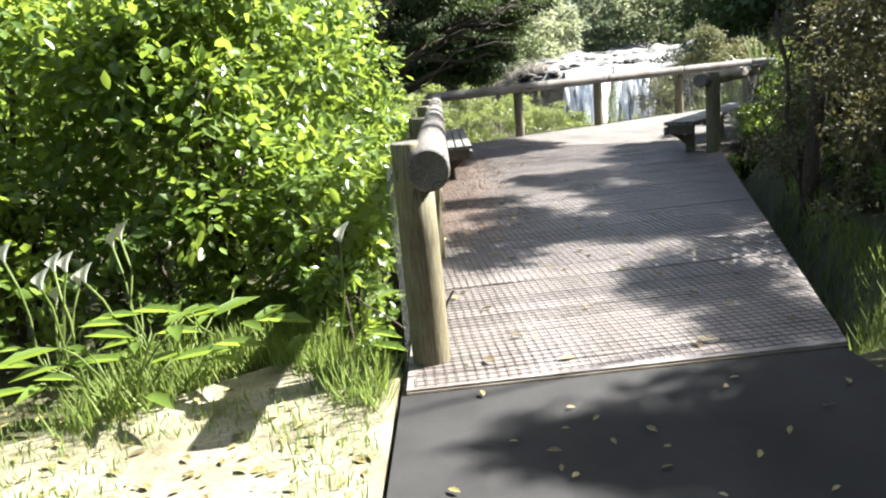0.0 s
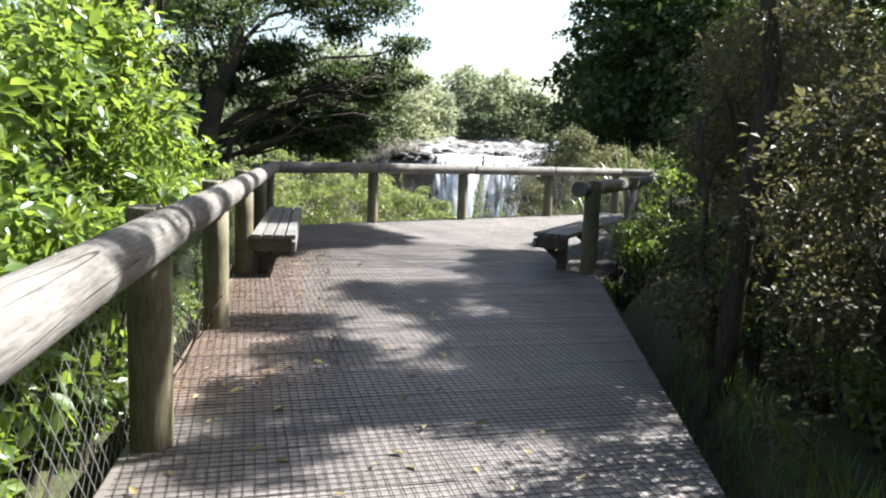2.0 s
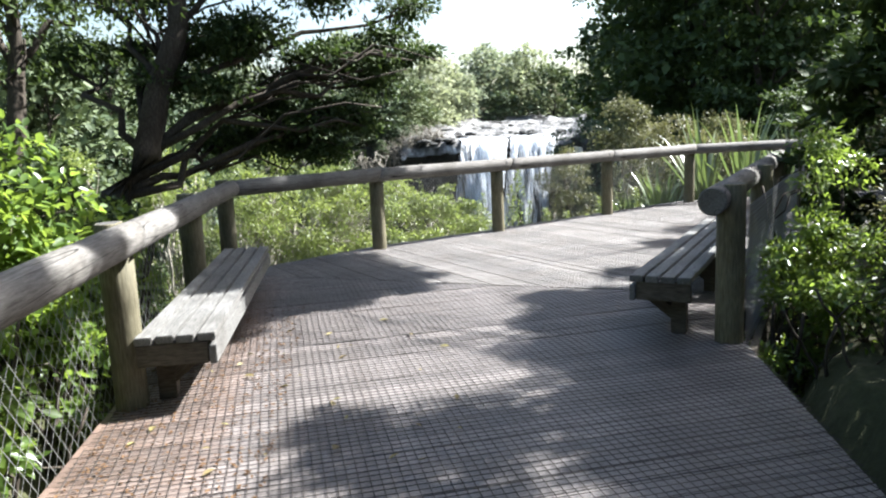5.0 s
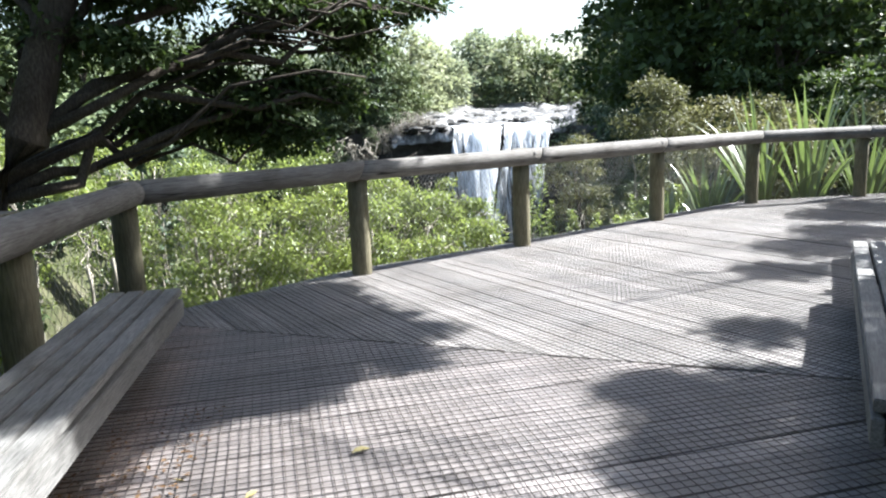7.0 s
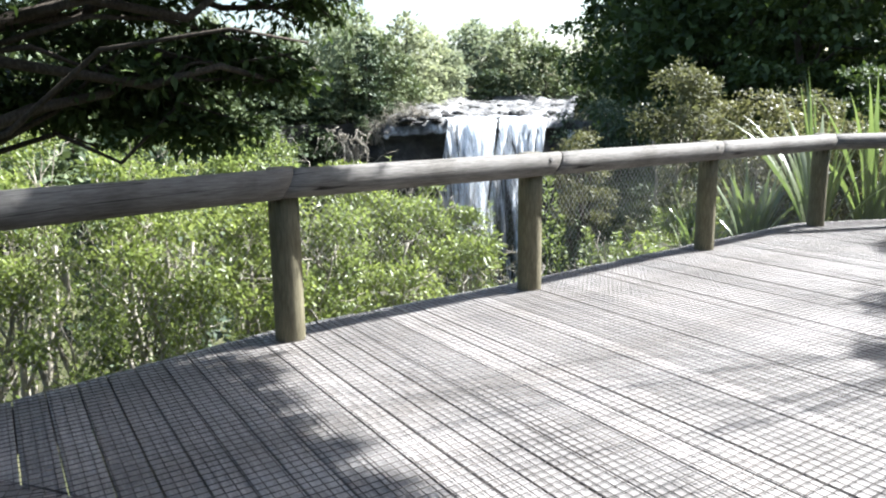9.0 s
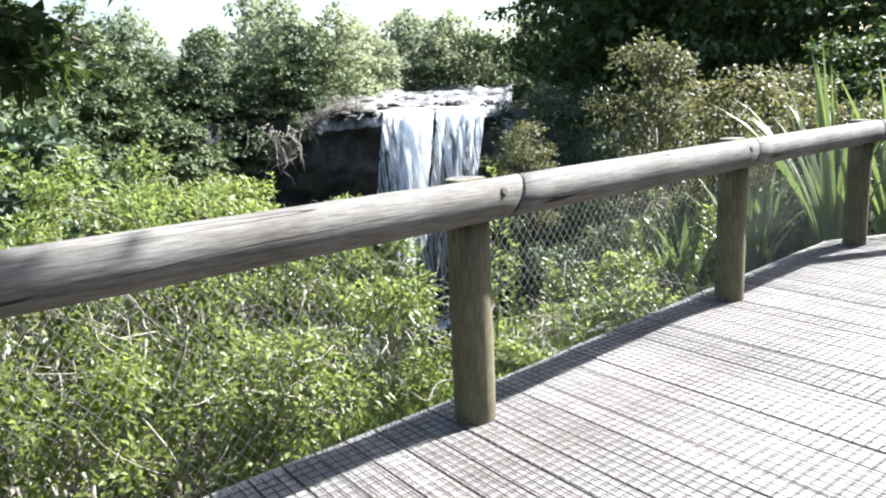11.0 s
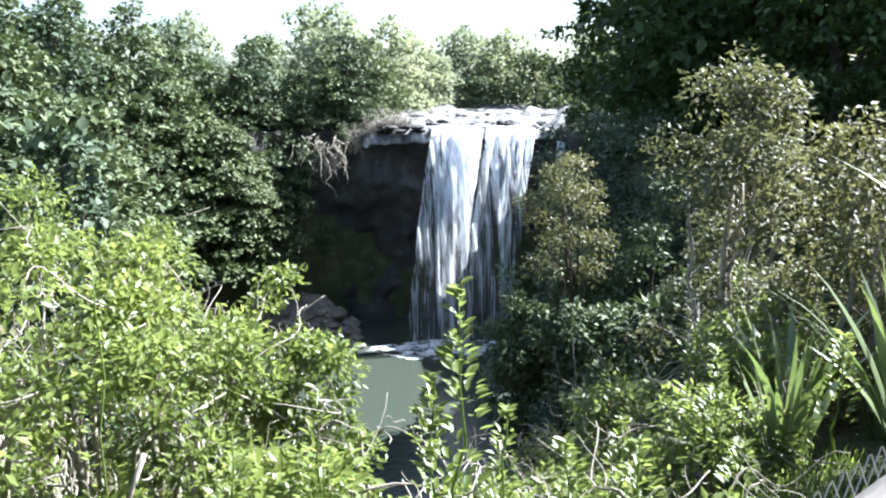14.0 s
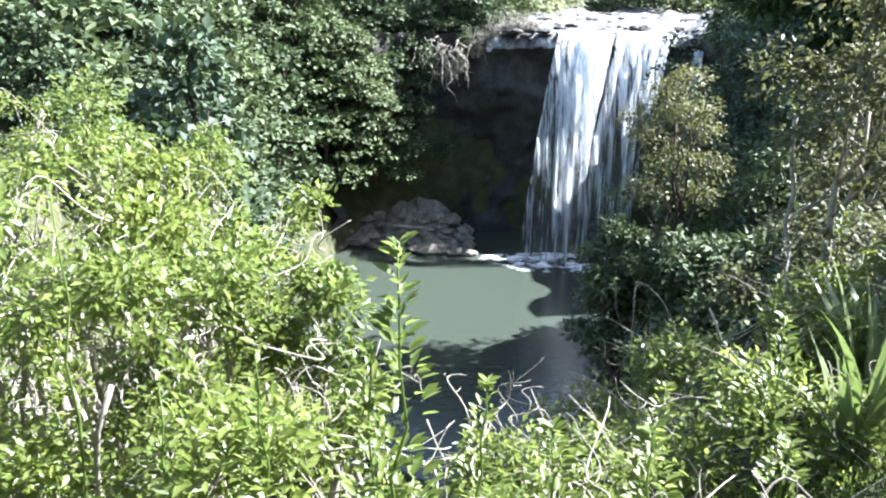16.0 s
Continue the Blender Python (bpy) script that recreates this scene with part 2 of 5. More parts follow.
M_FOAM, _nt, _b = material("foam")
_b.inputs["Base Color"].default_value = (0.8, 0.83, 0.85, 1)
_b.inputs["Roughness"].default_value = 0.7
_s = noise_of(_nt, 0.5, (1, 1, 1), 8.0, 0.7)
_a = ramp(_nt, _s, [(0.45, (0.0,) * 3), (0.62, (1, 1, 1))])
_t = _nt.nodes.new("ShaderNodeBsdfTransparent")
_m = _nt.nodes.new("ShaderNodeMixShader")
_nt.links.new(_a, _m.inputs[0])
_nt.links.new(_t.outputs[0], _m.inputs[1])
_nt.links.new(_b.outputs[0], _m.inputs[2])
_nt.links.new(_m.outputs[0], _nt.nodes["Material Output"].inputs[0])

# ---- building blocks ----


def mesh_of(name, verts, faces, mat, smooth=False):
    me = bpy.data.meshes.new(name)
    me.from_pydata([tuple(v) for v in verts], [], faces)
    me.materials.append(mat)
    if smooth:
        me.polygons.foreach_set("use_smooth", [True] * len(me.polygons))
    me.update()
    return me


def put(name, me, parent=None, m=None, label=""):
    ob = new(name, me)
    if parent:
        ob.parent = parent
    if m is not None:
        ob.matrix_basis = m
    return tagged(ob, label)


def part(name, bm, mat, parent, label="", m=None, smooth=False):
    me = bpy.data.meshes.new(name)
    bm.to_mesh(me)
    bm.free()
    me.materials.append(mat)
    if smooth:
        me.polygons.foreach_set("use_smooth", [True] * len(me.polygons))
    return put(name, me, parent, m, label)


def thing(name, label, category, group="", kind="", m=None):
    ob = new(name)
    ob.empty_display_size = 0.2
    if m is not None:
        ob.matrix_basis = m
    return tagged(ob, label, category, group, kind)


def box(x0, x1, y0, y1, z0, z1, bevel=0.0):
    bm = bmesh.new()
    bmesh.ops.create_cube(bm, size=1, matrix=Matrix.LocRotScale(((x0 + x1) / 2, (y0 + y1) / 2, (z0 + z1) / 2), None, (x1 - x0, y1 - y0, z1 - z0)))
    if bevel:
        bmesh.ops.bevel(bm, geom=bm.edges[:], offset=bevel, segments=2, affect="EDGES")
    return bm


def tubes(paths, sides=7):
    """Tapered round limbs: each path is a list of (x, y, z, radius)."""
    verts, faces = [], []
    for path in paths:
        base = len(verts)
        pts = [Vector(p[:3]) for p in path]
        for i, p in enumerate(pts):
            d = (pts[min(i + 1, len(pts) - 1)] - pts[max(i - 1, 0)]).normalized()
            a = d.cross(Vector((0.31, 0.17, 0.93)) if abs(d.z) < 0.9 else Vector((1, 0.1, 0))).normalized()
            b = d.cross(a)
            for k in range(sides):
                w = 2 * math.pi * k / sides
                verts.append(p + (a * math.cos(w) + b * math.sin(w)) * path[i][3])
        for i in range(len(pts) - 1):
            for k in range(sides):
                q = base + i * sides
                faces.append((q + k, q + (k + 1) % sides, q + sides + (k + 1) % sides, q + sides + k))
        faces.append(tuple(base + (len(pts) - 1) * sides + k for k in range(sides)))
        faces.append(tuple(base + sides - 1 - k for k in range(sides)))
    return verts, faces


def bent(rng, a, b, r0, r1, n=6, sag=0.12):
    """A crooked limb from a to b."""
    a, b = np.array(a, float), np.array(b, float)
    length = np.linalg.norm(b - a)
    off = rng.normal(0, sag * length * 0.5, (n + 1, 3)) * np.sin(np.linspace(0, math.pi, n + 1))[:, None] * 0.8
    off += np.outer(np.sin(np.linspace(0, math.pi, n + 1)), np.array([0, 0, sag * length * 0.6]))
    out = []
    for i in range(n + 1):
        f = i / n
        p = a + (b - a) * f + off[i]
        out.append((*p, r0 + (r1 - r0) * f))
    return out


def unit(v):
    return v / np.maximum(np.linalg.norm(v, axis=-1, keepdims=True), 1e-6)


def leaves_mesh(name, pos, axis, nrm, size, ratio, mat, broad=False, fold=0.12):
    """Leaves folded along the midrib, each its own island."""
    n = len(pos)
    axis = unit(axis)
    side = unit(np.cross(axis, nrm))
    up = np.cross(side, axis)
    L, W = size[:, None], (size * ratio)[:, None]
    if broad:
        st = [(0, 0), (0.28, 0.42), (0.62, 0.5), (1, 0), (0.62, -0.5), (0.28, -0.42)]
        faces = np.array([[0, 3, 2, 1], [0, 5, 4, 3]])
    else:
        st = [(0, 0), (0.45, 0.5), (1, 0), (0.45, -0.5)]
        faces = np.array([[0, 2, 1, 0], [0, 3, 2, 0]])
    k = len(st)
    v = np.empty((n, k, 3))
    for i, (f, w) in enumerate(st):
        v[:, i] = pos + axis * L * f + side * W * w + up * (W * abs(w) * fold * 2 - L * f * f * 0.12)
    me = bpy.data.meshes.new(name)
    corner = 4 if broad else 3
    me.vertices.add(n * k)
    me.vertices.foreach_set("co", v.reshape(-1))
    idx = (np.arange(n)[:, None, None] * k + faces[None, :, :corner]).reshape(-1)
    me.loops.add(len(idx))
    me.loops.foreach_set("vertex_index", idx.astype(np.int32))
    me.polygons.add(n * 2)
    me.polygons.foreach_set("loop_start", (np.arange(n * 2) * corner).astype(np.int32))
    me.polygons.foreach_set("loop_total", np.full(n * 2, corner, np.int32))
    me.materials.append(mat)
    me.update(calc_edges=True)
    me.validate()
    return me


def lobe_leaves(rng, lobes, count, size, upward=0.5, shell=0.45, droop=0.2, calm=0.45):
    """Places, directions and sizes of leaves on ragged lobes (x, y, z, rx, ry, rz)."""
    lob = np.array(lobes, float)
    wgt = lob[:, 3] * lob[:, 4] + lob[:, 5] * lob[:, 3]
    pick = rng.choice(len(lob), count, p=wgt / wgt.sum())
    d = unit(rng.normal(0, 1, (count, 3)))
    d[:, 2] = np.where(rng.random(count) < upward, np.abs(d[:, 2]), d[:, 2])
    ragged = 1 + 0.22 * np.sin(d[:, 0] * 7 + pick) * np.cos(d[:, 1] * 6 + 2 * pick) + 0.15 * np.sin(d[:, 2] * 9 + pick * 3)
    r = (1 - shell * rng.random(count) ** 1.6) * ragged
    pos = lob[pick, :3] + d * r[:, None] * lob[pick, 3:6]
    axis = d * 0.7 + rng.normal(0, 0.55, (count, 3)) + np.array([0, 0, -droop])
    nrm = np.array([0, 0, 0.9]) + d * 0.4 + rng.normal(0, calm, (count, 3))
    return pos, axis, nrm, size * (0.65 + 0.7 * rng.random(count))


def grow_lobes(rng, n, height, spread, rise=0.35, lobe=0.28, flat=0.6):
    """Lobes of a crown about the origin's vertical."""
    out = []
    for i in range(n):
        f = rng.random() ** 0.8
        z = height * (rise + (1 - rise) * f)
        reach = spread * math.sqrt(max(0.05, 1 - ((f - 0.35) / 0.72) ** 2)) * (0.35 + 0.65 * rng.random())
        w = rng.random() * 2 * math.pi
        s = spread * lobe * (0.6 + 0.8 * rng.random())
        out.append((reach * math.cos(w), reach * math.sin(w), z, s, s, s * flat))
    return out


def clump_lobes(rng, n, height, spread, rise, size, flat):
    """Domed clumps set round the outside of a crown, tier over tier."""
    out = []
    for i in range(n):
        f = (i + 0.5) / n
        env = spread * (0.25 + 0.75 * math.sin(math.pi * min(1.0, 0.22 + 0.80 * f)))
        w = i * 2.39996 + rng.normal(0, 0.3)
        reach = env * (0.45 + 0.55 * rng.random())
        s = size * (0.65 + 0.7 * rng.random()) * (1.15 - 0.4 * f)
        out.append((reach * math.cos(w), reach * math.sin(w), height * (rise + (1 - rise) * f) + rng.normal(0, 0.3), s, s, s * flat))
    return out


def tree(name, label, rng, lobes, base, top, r0, leaf, count, mat, bark, ratio=0.5, broad=False, limbs=14, upward=0.5, group="", category="tree", shell=0.45, stems=1, fine=0, split=False, calm=0.45):
    """trunk, branches and crown; lobes are in the tree's own frame."""
    t = thing(name, label, category, group, m=pose(*base))
    tr = []
    for s in range(stems):
        w = rng.random() * 6.28
        foot = (0.12 * s * math.cos(w), 0.12 * s * math.sin(w), -0.4)
        head = (top[0] + 0.3 * s * math.cos(w), top[1] + 0.3 * s * math.sin(w), top[2])
        tr.append(bent(rng, foot, head, r0 * (1 - 0.25 * s), r0 * 0.3, 8, 0.05))
    v, f = tubes(tr, 9)
    put("trunk", mesh_of("trunk", v, f, bark, True), t)
    twigs = []
    order = rng.permutation(len(lobes))[:limbs]
    for i in order:
        lo = lobes[i]
        src = tr[rng.integers(len(tr))]
        zs = [p[2] for p in src]
        want = min(max(lo[2] * 0.75 - 0.2, zs[0] + 0.3 * (zs[-1] - zs[0])), zs[-1])
        k = min(range(len(src)), key=lambda q: abs(src[q][2] - want))
        main = bent(rng, src[k][:3], lo[:3], src[k][3] * (0.33 if split else 0.6), r0 * 0.07, 6, 0.12)
        if split:
            v, f = tubes([main], 6)
            put("branch", mesh_of("branch", v, f, bark, True), t)
        else:
            twigs.append(main)
        for _ in range(fine):
            q = main[rng.integers(2, 6)]
            e = np.array(lo[:3]) + rng.normal(0, 0.8, 3) * np.array(lo[3:6])
            twigs.append(bent(rng, q[:3], e, q[3] * 0.55, r0 * 0.03, 4, 0.15))
    if twigs:
        v, f = tubes(twigs, 5)
        tagged(put("twigwork", mesh_of("twigwork", v, f, bark, True), t), kind="stuff")
    put("crown", leaves_mesh("crown", *lobe_leaves(rng, lobes, count, leaf, upward, shell, 0.2, calm), ratio, mat, broad), t)
    return t


# ---- the lie of the land ----


def smooth(a, b, x):
    t = np.clip((x - a) / (b - a), 0, 1)
    return t * t * (3 - 2 * t)


def land(x, y):
    """Height of the ground: the plateau, the slope under the lookout, the gorge and the far plateau."""
    x, y = np.asarray(x, float), np.asarray(y, float)
    far = smooth(84, 98, y)
    ex, ey = np.where(x < 12, (x - 12) / 18, (x - 12) / (18 + 8.0 * far)), (y - 86) / 24.5
    p = np.where(x < 12, 2.0, 2 + 2.5 * far)
    e = (np.abs(ex) ** p + np.abs(ey) ** p) ** (1 / p)
    up = ey / np.maximum(e, 1e-6)
    flank = 0.75
    w = np.where(up > 0, flank + (0.10 - flank) * smooth(0.5, 0.9, up), flank + (1.6 - flank) * smooth(0, 0.9, -up))
    plateau = 0.0 + 2.0 * smooth(110, 170, y) + 2.0 * smooth(-10, -40, x) * smooth(30, 70, y)
    bowl = -30 + (30 + plateau) * smooth(1.02, 1.02 + w, e)
    s = -(x - 1.57) * 0.465 + (y - 17.19) * 0.885
    s2 = np.where(x > 7.3, y - 20.3, s)
    edge = np.minimum(0, -0.28 * np.maximum(s2 + 1.0, 0) - np.where(x > 6.8, 0.045 - 0.04 * smooth(6.8, 7.8, x), 0.045) * np.maximum(s2, 0) ** 2 - 0.09 * np.maximum(s2 - 5.5, 0) ** 2)
    near = np.where(y < 45, edge, -30)
    left = -0.35 * smooth(-0.3, -2.5, x) * smooth(5.5, 8, y) * (y < 40)
    right = np.where(y < 12, 1.95 + 0.295 * (y - 5.7), 3.9 + 0.78 * (y - 12))
    under = -0.6 * smooth(5.7, 6.6, y) * smooth(20.5, 19.5, y) * smooth(-0.75, -0.3, x) * smooth(0.25, 0.0, x - right)
    lo = np.where(y < 45, np.minimum(bowl, edge), bowl)
    r = x - (9.5 + (y - 24) * 0.27) - 12 * smooth(80, 90, y)
    bank = -33 + 32 * smooth(-1, 6, r) * smooth(24, 40, y)
    lo = np.where((y > 24) & (y < 104), np.maximum(lo, np.where(y < 40, lo + (bank - lo) * (bank > lo) * smooth(24, 40, y), bank)), lo)
    chan = smooth(0, 2, x - (9.5 + (y - 107) * 0.28)) * smooth(0, 2, 37 + (y - 107) * 0.38 - x) * smooth(105, 107, y) * smooth(182, 170, y)
    return lo + left + under - 0.03 - 2.4 * chan


gx = np.unique(np.concatenate([np.linspace(-900, -80, 12), np.linspace(-80, -14, 34), np.linspace(-14, 18, 110), np.linspace(18, 80, 40), np.linspace(80, 900, 12)]))
gy = np.unique(np.concatenate([np.linspace(-600, -20, 10), np.linspace(-20, 0, 12), np.linspace(0, 34, 110), np.linspace(34, 130, 97), np.linspace(130, 1500, 16)]))
X, Y = np.meshgrid(gx, gy)
Z = land(X, Y)
Z = Z + np.where((Y > 6.5) | (X < -2.5) | (X > 4), 0.05 * np.sin(X * 2.1 + 1.3) * np.cos(Y * 1.7), 0) - np.where((X > -4.7) & (X < 4.7) & (Y < 6.3), 0.06, 0)
nx, ny = len(gx), len(gy)
gv = np.stack([X, Y, Z], -1).reshape(-1, 3)
gf = [(j * nx + i, j * nx + i + 1, (j + 1) * nx + i + 1, (j + 1) * nx + i) for j in range(ny - 1) for i in range(nx - 1)]
ground = put("ground", mesh_of("ground", gv, gf, M_SOIL, True))
tagged(ground, "leaf-littered brown soil falling away into the gorge", "ground", kind="structure")


def sheet(name, outline, z, mat, label, category, thick=0.03):
    bm = bmesh.new()
    vs = [bm.verts.new((x, y, z)) for x, y in outline]
    f = bm.faces.new(vs)
    if f.normal.z < 0:
        f.normal_flip()
    r = bmesh.ops.extrude_face_region(bm, geom=[f])
    bmesh.ops.translate(bm, verts=[g for g in r["geom"] if isinstance(g, bmesh.types.BMVert)], vec=(0, 0, -thick))
    bmesh.ops.recalc_face_normals(bm, faces=bm.faces[:])
    ob = part(name, bm, mat, None)
    return tagged(ob, label, category, kind="structure")


sheet("path", [(-0.24, -6), (-0.27, 3.5), (-0.24, 5.57), (1.72, 5.67), (1.85, 3), (1.8, -6)], -0.012, M_ASPHALT, "dark asphalt footpath scattered with fallen leaves", "path", 0.1)
rng = np.random.default_rng(5)
sheet("verge", [(-0.28, -4.5), (-0.285, 3.5), (-0.26, 5.9), (-0.9, 6.1), (-1.6, 5.6), (-2.4, 5.2), (-3.4, 4.6), (-4.5, 3.6), (-4.5, -4.5)], -0.018, M_VERGE, "dry pale verge of soil and leaf litter beside the path", "ground", 0.08)

# ---- the gorge: cliff, falls, pool ----


def spline(pts, n):
    """n + 1 points along a smooth curve through pts."""
    out = []
    for k in range(n + 1):
        t = k / n * (len(pts) - 1)
        i = min(int(t), len(pts) - 2)
        f = t - i
        q = [Vector(pts[min(max(j, 0), len(pts) - 1)]) for j in (i - 1, i, i + 1, i + 2)]
        out.append(0.5 * (2 * q[1] + (q[2] - q[0]) * f + (2 * q[0] - 5 * q[1] + 4 * q[2] - q[3]) * f * f + (3 * q[1] - q[0] - 3 * q[2] + q[3]) * f ** 3))
    return out


BRINK = [(-5.5, 99), (-3.5, 103), (0, 106.2), (5, 108.2), (11, 108.8), (21, 108.6), (31, 108.8), (36, 106), (38.5, 98), (38, 88)]


def cliff():
    """The undercut basalt wall behind the pool, with a projecting upper ledge."""
    verts, faces = [], []
    cols, rows = 150, 50
    line = spline([(x, y, 0) for x, y in BRINK], cols)
    for i, p in enumerate(line):
        d = (line[min(i + 1, cols)] - line[max(i - 1, 0)]).normalized()
        out = Vector((-d.y, d.x, 0))
        for j in range(rows + 1):
            f = j / rows
            z = -29.5 + 29.3 * f
            under = 3.2 * math.sin(math.pi * min(1, f / 0.78)) if f < 0.78 else 0.0
            ledge = 0.7 if f > 0.93 else 0.0
            n = noise.fractal(Vector((p.x * 0.16, p.y * 0.16, z * 0.25)), 1.0, 2.0, 6)
            blocky = 0.6 * noise.cell(Vector((p.x * 0.45, p.y * 0.45, z * 0.3)))
            q = p + out * (under + 1.5 * n + blocky - ledge + 0.4)
            verts.append((q.x, q.y, z + 0.5 * noise.noise(Vector((p.x * 0.5, p.y * 0.5, 7))) * (f > 0.9)))
    for j in range(rows):
        for i in range(cols):
            q = i * (rows + 1) + j
            faces.append((q, q + 1, q + rows + 2, q + rows + 1))
    return mesh_of("cliff", verts, faces, M_ROCK, True)


tagged(put("cliff", cliff()), "dark undercut basalt cliff behind the plunge pool", "cliff", kind="structure")

pv = [(13 + 32 * math.cos(a), 86 + 32 * math.sin(a), -25.0) for a in np.linspace(0, 2 * math.pi, 64, endpoint=False)]
pool = put("water", mesh_of("water", pv + [(13, 86, -25.0)], [(i, (i + 1) % 64, 64) for i in range(64)], M_WATER))
tagged(pool, "grey-green plunge pool below the waterfall", "water", kind="structure")

# river bed above the brink


def bed(y):
    return -0.15 + 0.088 * (y - 107)


rv, rf = [], []
rc, rr = 60, 50
for j in range(rr + 1):
    y = 107.0 + 70 * (j / rr) ** 1.5
    for i in range(rc + 1):
        u = i / rc
        x = 9.5 + (y - 107) * 0.28 + u * (25.5 + (y - 107) * 0.1)
        h = bed(y) + 0.42 * noise.fractal(Vector((x * 0.45, y * 0.3, 3)), 1.0, 2.0, 6) + 0.35 * noise.cell(Vector((x * 0.5, y * 0.22, 1)))
        h += (0.5 * smooth(108, 111, y) - 0.7 * smooth(110, 107, y)) * (1 - smooth(0.18, 0.32, u)) + 0.6 * smooth(0.9, 1.0, u)
        rv.append((x, y + (0.8 * noise.noise(Vector((x * 0.6, 2, 1))) if j == 0 else 0), float(h) - (1.1 if j == 0 else 0)))
for j in range(rr):
    for i in range(rc):
        q = j * (rc + 1) + i
        rf.append((q, q + 1, q + rc + 2, q + rc + 1))
tagged(put("river_bed", mesh_of("river_bed", rv, rf, M_RIVERBED, True)), "white rapids running over pale rock above the brink", "river", kind="structure")


def strand(x0, x1, xb0, xb1, y_top, y_bot, seed, z_top=0.15, z_bot=-25.1):
    """A sheet of falling water that slides over the lip and arcs out into the pool."""
    verts, faces = [], []
    cols, rows = max(5, int((x1 - x0) * 5)), 64
    for j in range(rows + 1):
        f = max(0.0, (j - 4) / (rows - 4))
        lip = max(0, 4 - j)
        z = z_top + (z_bot - z_top) * f ** 1.15 + 0.09 * lip
        for i in range(cols + 1):
            u = i / cols
            x = (x0 + (x1 - x0) * u) + ((xb0 + (xb1 - xb0) * u) - (x0 + (x1 - x0) * u)) * f ** 0.75
            n = noise.fractal(Vector((x * 0.9, seed, z * 0.05)), 1.0, 2.0, 4)
            y = y_top + (y_bot - y_top) * math.sqrt(f) + 0.6 * n - 0.3 * math.sin(math.pi * u) + 0.8 * lip
            verts.append((x, y, z + 0.2 * n * (1 - f)))
    for j in range(rows):
        for i in range(cols):
            q = j * (cols + 1) + i
            faces.append((q, q + 1, q + cols + 2, q + cols + 1))
    return mesh_of("strand", verts, faces, M_FALL, True)


falls = thing("waterfall", "tall white waterfall in two broad curtains over a dark cliff", "waterfall")
for a in ((17.9, 24.1, 13.4, 19.2, 106.6, 97.6, 1.0), (19.2, 24.3, 15.4, 19.6, 106.3, 97.2, 2.0), (21.2, 24.0, 17.6, 19.3, 106.0, 96.8, 5.0), (20.2, 23.2, 16.9, 18.9, 105.8, 96.5, 7.0),
          (24.9, 31.0, 19.9, 25.6, 107.0, 99.2, 3.0), (25.0, 26.0, 20.0, 21.0, 106.6, 98.6, 11.0), (26.3, 27.5, 21.3, 22.6, 106.7, 98.8, 12.0), (27.9, 28.7, 23.0, 23.9, 106.6, 98.8, 13.0), (29.1, 29.9, 24.0, 24.9, 106.7, 99.0, 14.0), (30.3, 31.2, 25.2, 26.2, 106.8, 99.2, 15.0)):
    put("strand", strand(*a), falls)
for x, w, z0, z1 in ((34.0, 1.0, -1.5, -7.0),):
    put("trickle", strand(x, x + w, x - 0.3, x + w - 0.2, 106.5, 105.9, x, z0, z1), falls, None, "thin white trickle over the ledge")
fv = [(17.5 + 8.0 * math.cos(a) * (1 + 0.2 * math.sin(3 * a)), 97.0 + 3.6 * math.sin(a), -24.93) for a in np.linspace(0, 2 * math.pi, 40, endpoint=False)]
put("foam", mesh_of("foam", fv, [tuple(range(40))], M_FOAM), falls, None, "white foam on the pool")

# ---- deck ----
LEFT, SLOPE = -0.22, 0.295
BOARD, GAP, THICK = 0.145, 0.007, 0.032


def clip_poly(poly, px, py, nx_, ny_):
    """Keep the side of the line through (px, py) to which (nx_, ny_) points."""
    out = []
    for i in range(len(poly)):
        a, b = poly[i], poly[(i + 1) % len(poly)]
        da = (a[0] - px) * nx_ + (a[1] - py) * ny_
        db = (b[0] - px) * nx_ + (b[1] - py) * ny_
        if da >= 0:
            out.append(a)
        if da * db < 0:
            t = da / (da - db)
            out.append((a[0] + (b[0] - a[0]) * t, a[1] + (b[1] - a[1]) * t))
    return out


def slab(poly, z0, z1, origin, angle):
    """A flat-topped piece with eased edges, in a frame turned by angle."""
    c, s = math.cos(angle), math.sin(angle)
    loc = [((x - origin[0]) * c + (y - origin[1]) * s, -(x - origin[0]) * s + (y - origin[1]) * c) for x, y in poly]
    area = sum(loc[i][0] * loc[(i + 1) % len(loc)][1] - loc[(i + 1) % len(loc)][0] * loc[i][1] for i in range(len(loc)))
    if area < 0:
        loc = loc[::-1]
    n = len(loc)
    cx, cy = sum(p[0] for p in loc) / n, sum(p[1] for p in loc) / n
    e = 0.002
    inner = [(x - e * (1 if x > cx else -1), y - e * (1 if y > cy else -1)) for x, y in loc]
    v = [(x, y, z0) for x, y in loc] + [(x, y, z1 - e) for x, y in loc] + [(x, y, z1) for x, y in inner]
    f = [tuple(range(2 * n, 3 * n)), tuple(range(n - 1, -1, -1))]
    for k in (0, n):
        f += [(k + i, k + (i + 1) % n, k + n + (i + 1) % n, k + n + i) for i in range(n)]
    return v, f


boardwalk = tagged(thing("boardwalk", "grey weathered timber boardwalk covered with wire mesh", "boardwalk", kind="structure"))
rng = np.random.default_rng(11)
